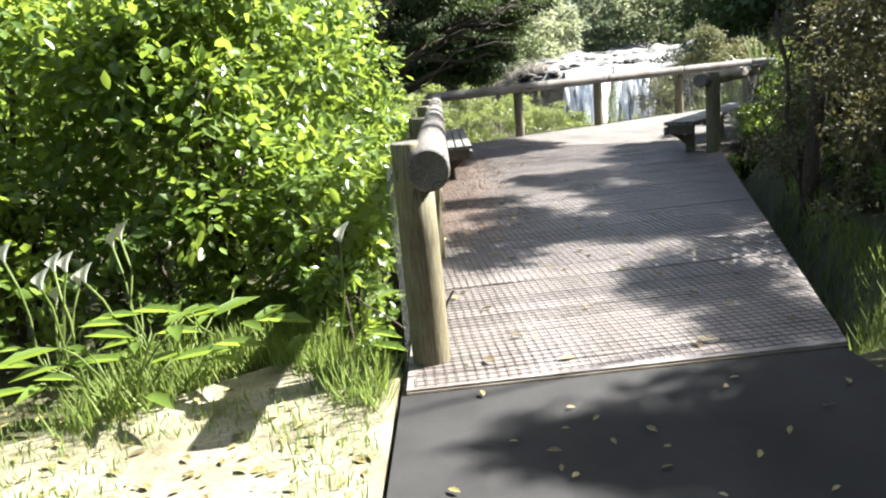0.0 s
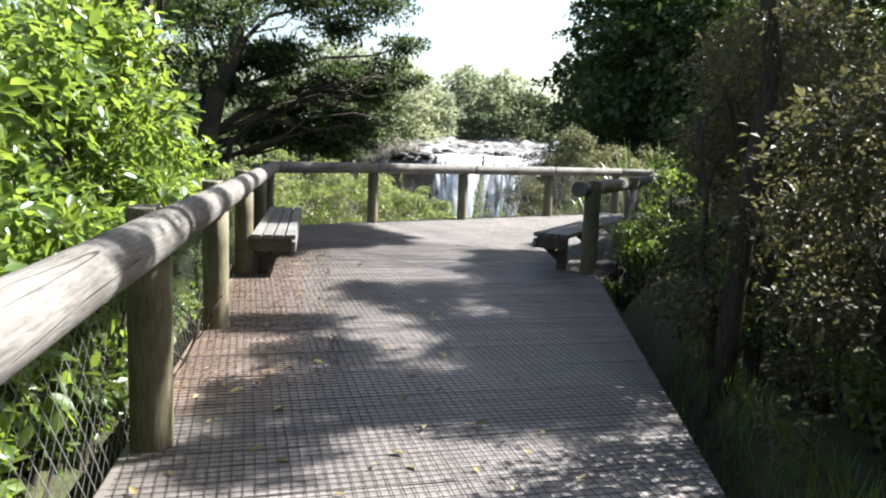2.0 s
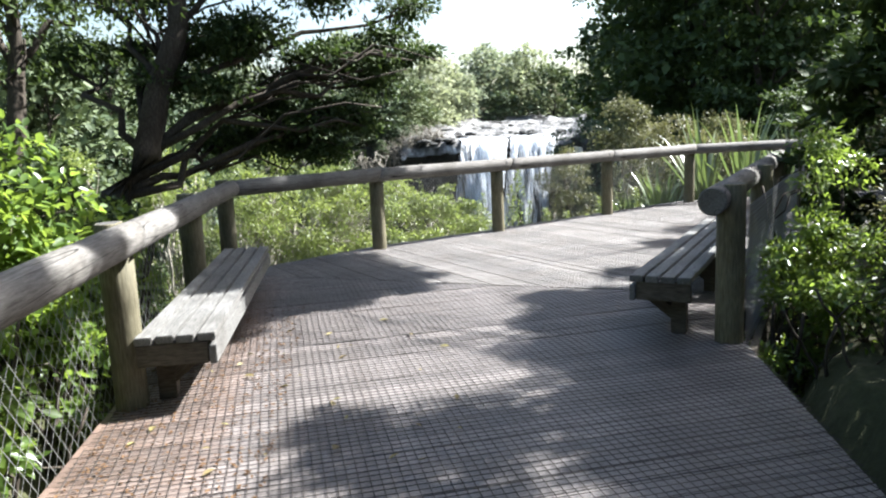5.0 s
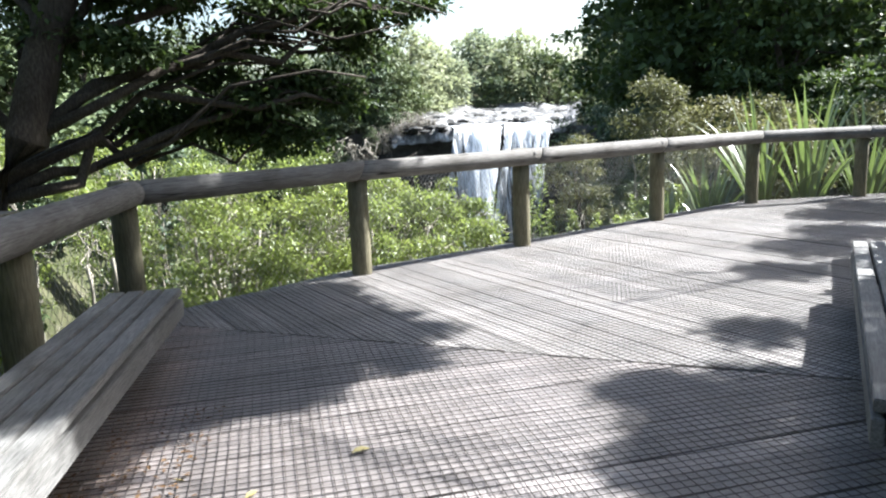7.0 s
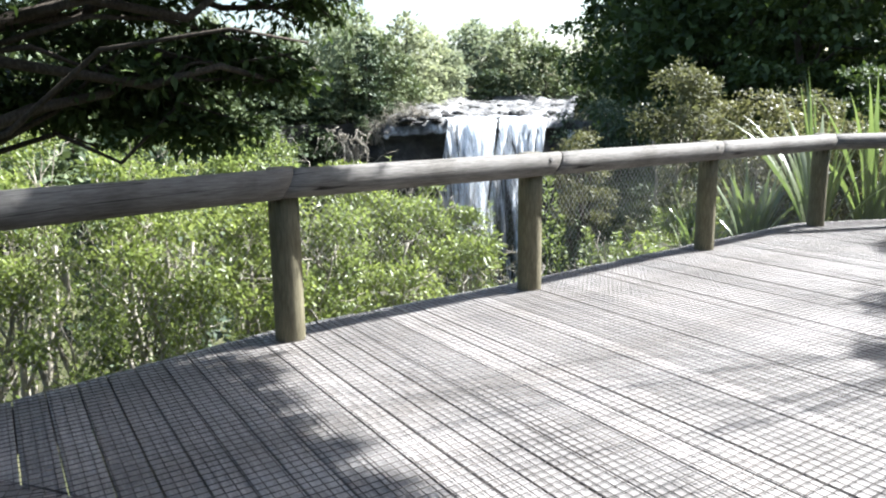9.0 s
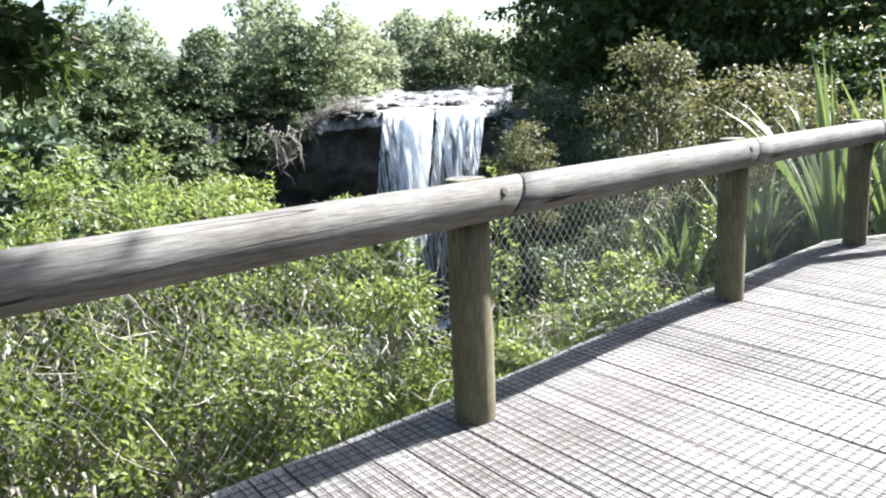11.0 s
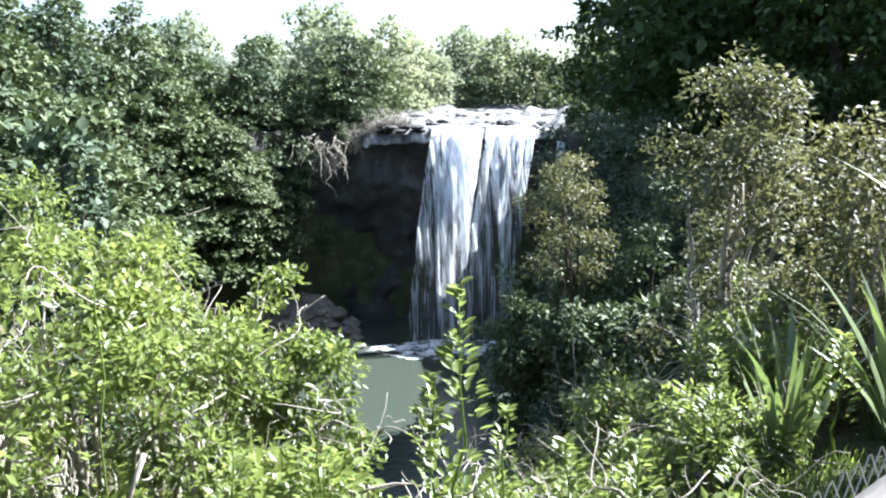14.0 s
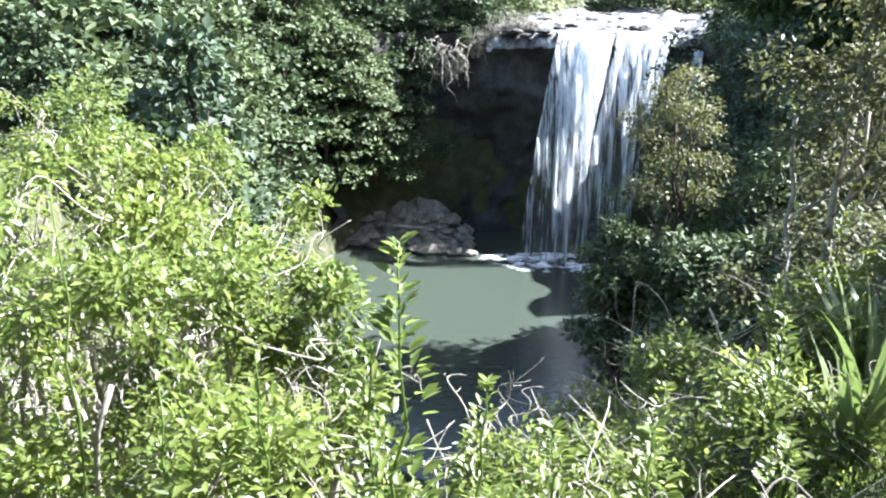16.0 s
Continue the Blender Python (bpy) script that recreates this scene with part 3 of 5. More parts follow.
# approach: boards across, fanning slightly
y_l, y_r = 5.6, 5.82
NB = 74
SEAM = (-0.22, 16.08, 4.62, 13.34)
SEAM_N = (0.498, 0.867)
step_l, step_r = 8.3 / 57, 8.58 / 57
for k in range(NB):
    a0, b0 = y_l + k * step_l + GAP / 2, y_r + k * step_r + GAP / 2
    a1, b1 = y_l + (k + 1) * step_l - GAP / 2, y_r + (k + 1) * step_r - GAP / 2
    poly = [(LEFT, a0), (5.6, b0 + (b0 - a0) * 0.357), (5.6, b1 + (b1 - a1) * 0.357), (LEFT, a1)]
    if a1 < 12.6:
        poly = clip_poly(poly, 1.75, 5.7, -0.959, 0.283)
    else:
        poly = clip_poly(poly, 3.68, 12.1, -0.8, 0.6)
    if len(poly) > 2:
        poly = clip_poly(poly, SEAM[0], SEAM[1], -SEAM_N[0], -SEAM_N[1])
    if len(poly) < 3:
        continue
    ang = math.atan2(b0 - a0, 4.29)
    jog = float(rng.normal(0, 0.0015))
    v, f = slab(poly, -THICK, jog, (LEFT, a0), ang)
    put("board", mesh_of("board", v, f, M_NEEDLED if k > 17 else M_PLANK), boardwalk, pose(LEFT, a0, 0, 0, 0, math.degrees(ang)))
# platform: boards running towards the falls
plat = [(LEFT, 16.083), (1.47, 17.40), (3.22, 18.27), (5.29, 19.41), (7.22, 20.44), (9.1, 20.44), (13.5, 20.2), (13.5, 16.6), (7.0, 16.52), (4.62, 13.343)]
pang = math.radians(113)
pd = (math.cos(pang), math.sin(pang))
pn = (pd[1], -pd[0])
for k in range(138):
    o = -4.2 + k * BOARD
    q = (LEFT + pn[0] * o, 13.9 + pn[1] * o)
    poly = clip_poly(plat, q[0] + pn[0] * GAP / 2, q[1] + pn[1] * GAP / 2, *pn)
    if len(poly) > 2:
        poly = clip_poly(poly, q[0] + pn[0] * (BOARD - GAP / 2), q[1] + pn[1] * (BOARD - GAP / 2), -pn[0], -pn[1])
    if len(poly) > 2:
        v, f = slab(poly, -THICK, float(rng.normal(0, 0.0015)), q, pang)
        put("board", mesh_of("board", v, f, M_BOARD), boardwalk, pose(q[0], q[1], 0, 0, 0, 113))


def beam(a, b, z0, z1, w):
    a, b = Vector((*a, 0)), Vector((*b, 0))
    d = b - a
    bm = box(0, d.length, -w / 2, w / 2, z0, z1, 0.004)
    return bm, pose(a.x, a.y, 0, 0, 0, math.degrees(math.atan2(d.y, d.x)))


rim = [(LEFT, 5.62), (LEFT, 16.04), (1.47, 17.40), (3.22, 18.27), (5.29, 19.41), (7.22, 20.44), (9.1, 20.44), (13.4, 20.2)]
for a, b in zip(rim, rim[1:]):
    bm, m = beam(a, b, -0.26, -THICK - 0.002, 0.05)
    part("edge_joist", bm, M_JOIST, boardwalk, "", m)
for a, b in (((1.73, 5.72), (3.58, 12.0)), ((3.6, 12.05), (6.85, 16.45))):
    bm, m = beam(a, b, -0.26, -THICK - 0.002, 0.05)
    part("edge_joist", bm, M_JOIST, boardwalk, "", m)
bm, m = beam((LEFT, 5.585), (1.74, 5.685), -0.12, -0.006, 0.02)
part("threshold", bm, M_JOIST, boardwalk, "", m)

# ---- rails and posts ----
RAIL_R, RAIL_Z, POST_R = 0.088, 0.95, 0.09


def log_mesh(length, r, seed, shear0=0.0, shear1=0.0):
    """A peeled log along x with slight swellings and eased ends."""
    sides, n = 20, max(8, int(length / 0.12))
    v, f = [], []
    xs = [0, 0.006] + [length * i / n for i in range(1, n)] + [length - 0.006, length]
    for j, x in enumerate(xs):
        ease = 0.9 if j in (0, len(xs) - 1) else 1.0
        for k in range(sides):
            w = 2 * math.pi * k / sides
            rr_ = r * ease * (1 + 0.035 * noise.noise(Vector((x * 1.3, seed * 9.1, math.cos(w)))) + 0.015 * noise.noise(Vector((x * 6, math.sin(w) * 3, seed))))
            yy, zz = rr_ * math.cos(w), rr_ * math.sin(w)
            sh = shear0 * (1 - min(1, x / 0.3)) + shear1 * max(0, 1 - (length - x) / 0.3)
            v.append((x + sh * (0.5 * yy + 1.1 * zz), yy, zz))
    m_ = len(xs)
    for j in range(m_ - 1):
        for k in range(sides):
            a, b = j * sides + k, j * sides + (k + 1) % sides
            f.append((a, b, b + sides, a + sides))
    f.append(tuple(range(sides - 1, -1, -1)))
    f.append(tuple((m_ - 1) * sides + k for k in range(sides)))
    me = mesh_of("rail", v, f, M_RAIL, True)
    for k in (len(f) - 2, len(f) - 1):
        me.polygons[k].use_smooth = False
    return me


def post_mesh(seed, height=1.04, notch=0.872):
    """A round post, cut half away above the notch in which the rail lies (on its +x side)."""
    sides = 24
    v, f = [], []

    def ring(z, half, r=POST_R):
        i0 = len(v)
        for k in range(sides):
            w = 2 * math.pi * k / sides
            q = r * (1 + 0.03 * noise.noise(Vector((math.cos(w) * 2, math.sin(w) * 2 + seed, z * 1.5))))
            x = q * math.cos(w)
            if half:
                x = min(x, 0.035)
            v.append((x, q * math.sin(w), z))
        return i0

    rings = [ring(-0.55, 0), ring(0.0, 0), ring(0.3, 0), ring(0.6, 0), ring(notch, 0), ring(notch + 0.001, 1), ring(height - 0.008, 1), ring(height, 1, POST_R * 0.93)]
    for a, b in zip(rings, rings[1:]):
        for k in range(sides):
            f.append((a + k, a + (k + 1) % sides, b + (k + 1) % sides, b + k))
    f.append(tuple(rings[-1] + k for k in range(sides)))
    f.append(tuple(rings[0] + sides - 1 - k for k in range(sides)))
    me = mesh_of("post", v, f, M_POST, True)
    me.materials.append(M_END)
    me.polygons[len(f) - 2].material_index = 1
    me.polygons[len(f) - 2].use_smooth = False
    return me


def diamond_net(a, b, z0, z1, pitch=0.058, r=0.0016):
    """Wire netting of diamonds between two posts."""
    a, b = Vector((*a, 0)), Vector((*b, 0))
    L = (b - a).length
    d = (b - a).normalized()
    H = z1 - z0
    v, f = [], []
    rise = 1.25
    for sgn in (1, -1):
        k = -H / rise
        while k < L + H / rise:
            if sgn == 1:
                p0, p1 = (k, 0), (k + H / rise, H)
            else:
                p0, p1 = (k, H), (k + H / rise, 0)
            t0 = max(0, -p0[0] / (p1[0] - p0[0]))
            t1 = min(1, (L - p0[0]) / (p1[0] - p0[0]))
            if t1 > t0:
                q0 = (p0[0] + (p1[0] - p0[0]) * t0, p0[1] + (p1[1] - p0[1]) * t0)
                q1 = (p0[0] + (p1[0] - p0[0]) * t1, p0[1] + (p1[1] - p0[1]) * t1)
                i0 = len(v)
                for qx, qz in (q0, q1):
                    w = a + d * qx
                    nrm = Vector((-d.y, d.x, 0))
                    for o1, o2 in ((r, 0), (-r * 0.5, r), (-r * 0.5, -r)):
                        v.append((w.x + nrm.x * o1 + d.x * o2, w.y + nrm.y * o1 + d.y * o2, z0 + qz))
                f += [(i0, i0 + 1, i0 + 4, i0 + 3), (i0 + 1, i0 + 2, i0 + 5, i0 + 4), (i0 + 2, i0, i0 + 3, i0 + 5)]
            k += pitch / rise * 1.1
    return mesh_of("wire_netting", v, f, M_WIRE)


def fence(label, posts, rail_pts, nets, pitch=0.058):
    t = thing("timber_fence", label, "fence", "fences of the lookout")
    for i, (x, y, ang) in enumerate(posts):
        put("post", post_mesh(i * 3.7 + x), t, pose(x, y, 0, 0, 0, ang))
    for i, (a, b) in enumerate(zip(rail_pts, rail_pts[1:])):
        a, b = Vector((*a, RAIL_Z)), Vector((*b, RAIL_Z))
        d = b - a
        L = d.length - 0.008
        me = log_mesh(L, RAIL_R, i + a.x, 0.0 if i == 0 else 0.55, 0.0 if i == len(rail_pts) - 2 else 0.55)
        put("rail", me, t, pose(a.x, a.y, a.z, 0, 0, math.degrees(math.atan2(d.y, d.x))))
    for a, b in nets:
        put("wire_netting", diamond_net(a, b, -0.05, 0.9, pitch), t, None, "galvanised diamond wire netting")
    return t


def bolt(t, x, y, inward):
    """A countersunk bolt in the inner face of a rail."""
    bm = bmesh.new()
    bmesh.ops.create_cone(bm, cap_ends=True, segments=14, radius1=0.017, radius2=0.015, depth=0.012)
    d = (Vector((inward[0], inward[1], 0)).normalized() * 0.9 + Vector((0, 0, 0.42))).normalized()
    m = Matrix.Translation(Vector((x, y, RAIL_Z)) + d * (RAIL_R - 0.002)) @ d.to_track_quat("Z", "Y").to_matrix().to_4x4()
    part("bolt", bm, M_STEEL, t, "dark bolt head", m)


left_posts = [(-0.11, y, 0) for y in (5.93, 7.9, 9.98, 12.08, 14.1, 15.95)]
fence("round-pole timber fence with netting along the boardwalk", left_posts, [(-0.03, 5.56), (-0.03, 10.0), (-0.03, 12.1), (-0.03, 15.93)], [((-0.235, 6.0), (-0.235, 16.0))], 0.11)
pa = [(1.57, 17.19), (3.33, 18.08), (5.4, 19.22), (7.33, 20.23), (9.1, 20.27), (11.2, 20.1)]
ia = [(1.57 + 0.03, 17.19 - 0.07), (3.53, 18.10), (5.44, 19.14), (7.36, 20.13), (9.1, 20.17), (11.3, 20.0)]
na = [(1.52, 17.28), (3.28, 18.17), (5.35, 19.31), (7.29, 20.33), (9.1, 20.37), (11.2, 20.2)]
lookout = fence("weathered round-pole fence with netting round the lookout platform", [(x, y, w) for (x, y), w in zip(pa, (-58, -62, -61, -70, -90, -90))], [(-0.03, 15.94)] + ia, list(zip([(-0.2, 16.02)] + na, na)))
for x, y in ((3.42, 18.045), (5.33, 19.08), (7.25, 20.08), (1.48, 17.05)):
    bolt(lookout, x, y, (0.465, -0.885))
rb = [(3.60, 12.30), (4.80, 13.90), (6.0, 15.50), (7.0, 16.55)]
fence("round-pole timber fence behind the bench", [(x, y, 143) for x, y in rb], [(3.37, 12.12), (6.72, 16.6)], [((3.68, 12.24), (7.08, 16.5))])

# ---- benches ----


def bench(label, length, depth, m):
    """Four slats on cantilevered brackets with a front fascia; runs along its own y, front at +x."""
    t = thing("bench", label, "bench", "benches on the deck", m=m)
    w = depth / 4
    for i in range(4):
        part("slat", box(i * w + 0.008, (i + 1) * w - 0.008, 0.012 * (i % 2), length, 0.375, 0.42, 0.005), M_BENCH, t)
    part("fascia", box(depth - 0.045, depth - 0.005, 0.0, length, 0.245, 0.352, 0.005), M_BENCH, t)
    part("end_board", box(0.01, depth - 0.05, 0.01, 0.05, 0.25, 0.373, 0.004), M_JOIST, t)
    part("end_board", box(0.01, depth - 0.05, length - 0.05, length - 0.01, 0.25, 0.373, 0.004), M_JOIST, t)
    for f in (0.06, 0.5, 0.93):
        part("support", box(0.06, 0.16, f * length, f * length + 0.09, 0.0, 0.372, 0.004), M_JOIST, t)
        bm = box(0, 0.36, 0, 0.07, 0, 0.07, 0.003)
        part("brace", bm, M_JOIST, t, "", pose(0.10, f * length + 0.01, 0.05, 0, -38, 0))
    return t


bench("weathered grey timber slat bench against the fence", 3.2, 0.44, pose(-0.04, 11.95, 0))
bench("weathered grey timber slat bench in dappled shade", 3.15, 0.42, pose(5.27, 14.89, 0, 0, 0, 143))


# ---- trees and shrubs about the deck ----


def h(x, y):
    return float(land(x, y))


made_last = [None]


def arc(rng, a, b, r0, r1, n=12):
    """A smoothly curving twig from a to b."""
    a, b = np.array(a, float), np.array(b, float)
    L = np.linalg.norm(b - a)
    u, w = rng.normal(0, 0.22 * L, 3), rng.normal(0, 0.08 * L, 3)
    out = []
    for i in range(n + 1):
        f = i / n
        p = a + (b - a) * f + u * math.sin(math.pi * f) + w * math.sin(2.6 * math.pi * f)
        out.append((*p, r0 + (r1 - r0) * f))
    return out


def bare_twigs(rng, t, height, n):
    """Pale dead twigs arching out of a shrub's crown."""
    for _ in range(n):
        w = rng.random() * 6.283
        a = np.array([0.4 * math.cos(w), 0.4 * math.sin(w), height * (0.55 + 0.35 * rng.random())])
        b = a + np.array([rng.normal(0, 0.35), rng.normal(0, 0.35), 0.05 + 0.3 * rng.random()])
        main = arc(rng, a, b, 0.007, 0.003)
        k, q = main[5], main[8]
        v, f = tubes([main, arc(rng, k[:3], np.array(k[:3]) + rng.normal(0, 0.16, 3) + np.array([0, 0, 0.06]), 0.004, 0.002), arc(rng, q[:3], np.array(q[:3]) + rng.normal(0, 0.12, 3), 0.003, 0.0015)], 5)
        put("bare_twig", mesh_of("bare_twig", v, f, M_PALE, True), t, None, "pale dead twig")


def shrub(label, rng, x, y, height, spread, leaf, count, mat, bark=M_BARK, n=16, ratio=0.5, broad=False, rise=0.15, lobe=0.34, flat=0.75, stems=3, fine=1, limbs=12, name="shrub", group="", upward=0.4, shell=0.6):
    lobes = grow_lobes(rng, n, height, spread, rise, lobe, flat)
    made_last[0] = tree(name, label, rng, lobes, (x, y, h(x, y)), (0, 0, height * 0.7), 0.02 + 0.012 * height, leaf, count, mat, bark, ratio, broad, limbs, upward, group, "shrub", shell, stems, fine)
    return made_last[0]


rng = np.random.default_rng(21)
GREEN = "broadleaf shrub with glossy bright green leaves beside the fence"
for x, y, ht, sp, c in ((-1.45, 7.5, 2.35, 0.95, 7500), (-1.5, 9.2, 2.6, 0.95, 7000), (-1.35, 10.9, 2.6, 0.85, 6500), (-1.2, 12.7, 1.7, 0.75, 2800), (-3.3, 7.4, 3.0, 1.2, 8000), (-3.3, 9.8, 3.6, 1.3, 7000), (-5.0, 7.0, 3.2, 1.3, 7000)):
    shrub(GREEN, rng, x, y, ht, sp, 0.088, c, M_L_BROAD, n=30, ratio=0.52, broad=True, rise=0.04, lobe=0.36, group="shrubs along the fence")
for x, y, ht, sp, c in ((-0.8, 7.2, 0.9, 0.42, 900), (-0.8, 8.3, 1.1, 0.42, 1000), (-0.75, 9.3, 0.9, 0.4, 900), (-0.8, 10.3, 1.2, 0.42, 1000), (-0.75, 11.4, 1.0, 0.4, 900), (-0.8, 12.4, 1.2, 0.4, 900), (-0.8, 13.5, 1.1, 0.42, 900), (-0.9, 14.8, 1.0, 0.45, 900), (-2.6, 6.75, 1.2, 0.55, 1500), (-3.6, 6.1, 1.4, 0.7, 1500), (-4.6, 5.4, 1.5, 0.7, 1500), (-1.7, 6.85, 0.9, 0.4, 900), (-5.6, 4.6, 1.8, 0.8, 1500)):
    shrub(GREEN, rng, x, y, ht, sp, 0.085, int(c * 1.3), M_L_BROAD, n=14, ratio=0.5, broad=True, rise=0.02, lobe=0.4, group="shrubs along the fence")
for x, y in ((-6.2, 9.5), (-6.0, 13.0), (-4.2, 14.5), (-8.5, 11.5), (-7.5, 6.0)):
    tree("tree", "slender leafy tree in the thicket behind the fence", rng, grow_lobes(rng, 24, 7.0, 1.9, 0.25, 0.3, 0.7), (x, y, h(x, y)), (0.3, 0.2, 5.5), 0.11, 0.16, 4200, M_L_SCRUB, M_PALE, 0.5, False, 14, group="thicket trees")

# the dark spreading tree by the corner of the platform
lob = []
for p in ((-0.4, 18.7, 1.45, 0.6), (0.5, 18.9, 1.5, 0.6), (1.15, 18.9, 1.75, 0.5), (1.7, 19.1, 2.2, 0.5), (1.95, 19.1, 2.85, 0.5), (0.9, 18.6, 2.55, 0.6), (0.0, 18.1, 2.9, 0.6), (-0.9, 17.9, 2.2, 0.6),
          (-1.2, 18.2, 3.3, 0.7), (1.0, 19.2, 3.5, 0.7), (0.0, 19.1, 4.2, 0.8), (1.8, 19.4, 4.0, 0.7), (-1.8, 17.0, 4.2, 0.8), (-2.6, 16.6, 3.2, 0.7), (-0.6, 17.4, 5.0, 0.9), (0.8, 18.4, 5.2, 0.9), (2.0, 19.0, 5.0, 0.8),
          (-2.4, 18.4, 2.6, 0.7), (-3.0, 17.4, 4.6, 0.8), (0.4, 17.4, 3.6, 0.5), (-1.3, 15.9, 3.3, 0.6), (0.3, 19.3, 2.2, 0.7), (-0.5, 18.9, 2.9, 0.7), (1.3, 19.6, 2.7, 0.6), (-2.2, 19.0, 3.6, 0.8),
          (-0.9, 19.4, 3.9, 0.8), (2.3, 19.4, 3.3, 0.5), (0.0, 17.8, 2.7, 0.6), (0.9, 18.1, 3.9, 0.8), (0.3, 17.6, 4.3, 0.8), (-0.3, 17.6, 2.1, 0.4), (1.6, 18.6, 4.6, 0.8),
          (-0.4, 18.7, 1.4, 0.35), (0.0, 18.6, 1.42, 0.4), (0.4, 18.8, 1.28, 0.42), (0.75, 18.7, 1.22, 0.4), (1.05, 18.8, 1.2, 0.36), (0.6, 18.5, 1.6, 0.4), (1.0, 18.7, 1.82, 0.4), (1.36, 18.8, 1.68, 0.34), (1.58, 18.7, 1.56, 0.28), (0.85, 18.6, 2.5, 0.45),
          (1.3, 18.8, 2.5, 0.45), (1.77, 18.7, 2.42, 0.4), (2.2, 18.8, 2.55, 0.36), (2.5, 18.9, 2.6, 0.28), (-0.25, 18.6, 1.95, 0.35), (0.2, 18.7, 1.85, 0.35), (-0.8, 18.6, 2.65, 0.4), (-0.2, 18.6, 2.6, 0.4), (-1.5, 18.5, 2.7, 0.4), (-1.4, 18.6, 2.0, 0.35)):
    lob.append((p[0] + 2.25, p[1] - 17.1, p[2] + 0.9, p[3] * 0.98, p[3] * 0.98, p[3] * 0.4))
tree("tree", "dark spreading tree with layered sprays leaning over the fence", rng, lob, (-2.25, 17.1, -0.9), (1.8, 0.7, 5.0), 0.27, 0.092, 60000, M_L_DARK, M_BARK, 0.45, False, 18, 0.5, fine=4, shell=0.9, split=True)
lob = [(x, y, z, 0.8, 0.8, 0.35) for x, y, z in ((0.2, 0.3, 3.0), (-0.6, 0.8, 3.8), (0.6, -0.5, 4.2), (0.1, 0.9, 4.6), (-0.9, -0.4, 4.4), (0.9, 0.6, 3.6))]
tree("tree", "dark slender tree at the edge of the thicket", rng, lob, (-1.7, 14.6, -0.6), (0.2, 0.3, 4.2), 0.12, 0.075, 5000, M_L_DARK, M_BARK, 0.4, False, 6, fine=2)

for x, y, ht, sp in ((-1.25, 14.0, 1.5, 0.5), (-1.7, 15.3, 2.0, 0.6), (-1.3, 16.3, 1.5, 0.5), (-2.6, 14.6, 2.4, 0.8), (-2.9, 15.8, 2.6, 0.8)):
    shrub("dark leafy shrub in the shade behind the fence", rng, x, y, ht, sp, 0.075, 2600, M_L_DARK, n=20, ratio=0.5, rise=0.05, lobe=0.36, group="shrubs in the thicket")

# dark bushes along the open side of the approach
for x, y, ht, sp, c in ((3.1, 7.5, 1.7, 0.65, 6000), (3.4, 8.9, 2.3, 0.75, 8000), (4.1, 10.2, 2.3, 0.75, 8000), (5.1, 11.5, 2.4, 0.8, 8000), (4.7, 7.4, 1.8, 1.0, 7000), (5.2, 9.6, 2.1, 1.1, 8000), (5.6, 11.2, 2.4, 1.1, 8000), (5.3, 5.2, 2.0, 0.9, 6000), (6.4, 12.6, 3.2, 1.0, 7000)):
    shrub("shaded bush with small brownish olive leaves", rng, x, y, ht, sp, 0.042, int(c * 1.25), M_L_BROWN, n=30, ratio=0.55, rise=0.08, lobe=0.32, group="bushes in the shade", fine=2)
for x, y, ht, sp in ((4.05, 12.5, 1.15, 0.42), (4.45, 12.75, 1.3, 0.45), (4.9, 13.0, 1.35, 0.5)):
    shrub("bright green ferny bush behind the bench end", rng, x, y, ht, sp, 0.06, 2600, M_L_BROAD, n=14, ratio=0.4, rise=0.03, group="bushes behind the bench")
# dark bushes on the path's open side, mostly unseen, added to block skylight
for x, y, ht in ((2.75, 4.7, 1.5), (2.9, 3.5, 2.0), (2.8, 2.2, 2.0), (3.5, 5.7, 1.7), (2.8, 0.8, 2.2)):
    shrub("dark leafy bush added to block skylight on the asphalt path", rng, x, y, ht, 0.6, 0.075, 3200, M_L_DARK, n=22, ratio=0.5, rise=0.04, lobe=0.38, group="bushes beside the path")
# low growth in the shade along the open edge
for i in range(13):
    y = 6.6 + 0.5 * i
    x = 2.42 + 0.295 * (y - 5.7) + 0.3 * rng.random()
    shrub("low dark-leaved undergrowth beside the boardwalk", rng, x, y, 0.35 + 0.45 * rng.random(), 0.3, 0.055, 800, (M_L_BROWN, M_L_DARK, M_L_BROAD)[i % 3], n=10, ratio=0.45, rise=0.02, lobe=0.42, group="undergrowth by the boardwalk")
# low leafy growth against the netting
for i in range(14):
    y = 6.5 + 0.52 * i
    shrub("low leafy growth against the wire netting", rng, -0.56 - 0.1 * rng.random(), y, 0.45 + 0.35 * rng.random(), 0.25, 0.07, 520, M_L_BROAD, n=9, ratio=0.5, broad=True, rise=0.02, lobe=0.45, group="growth along the netting")

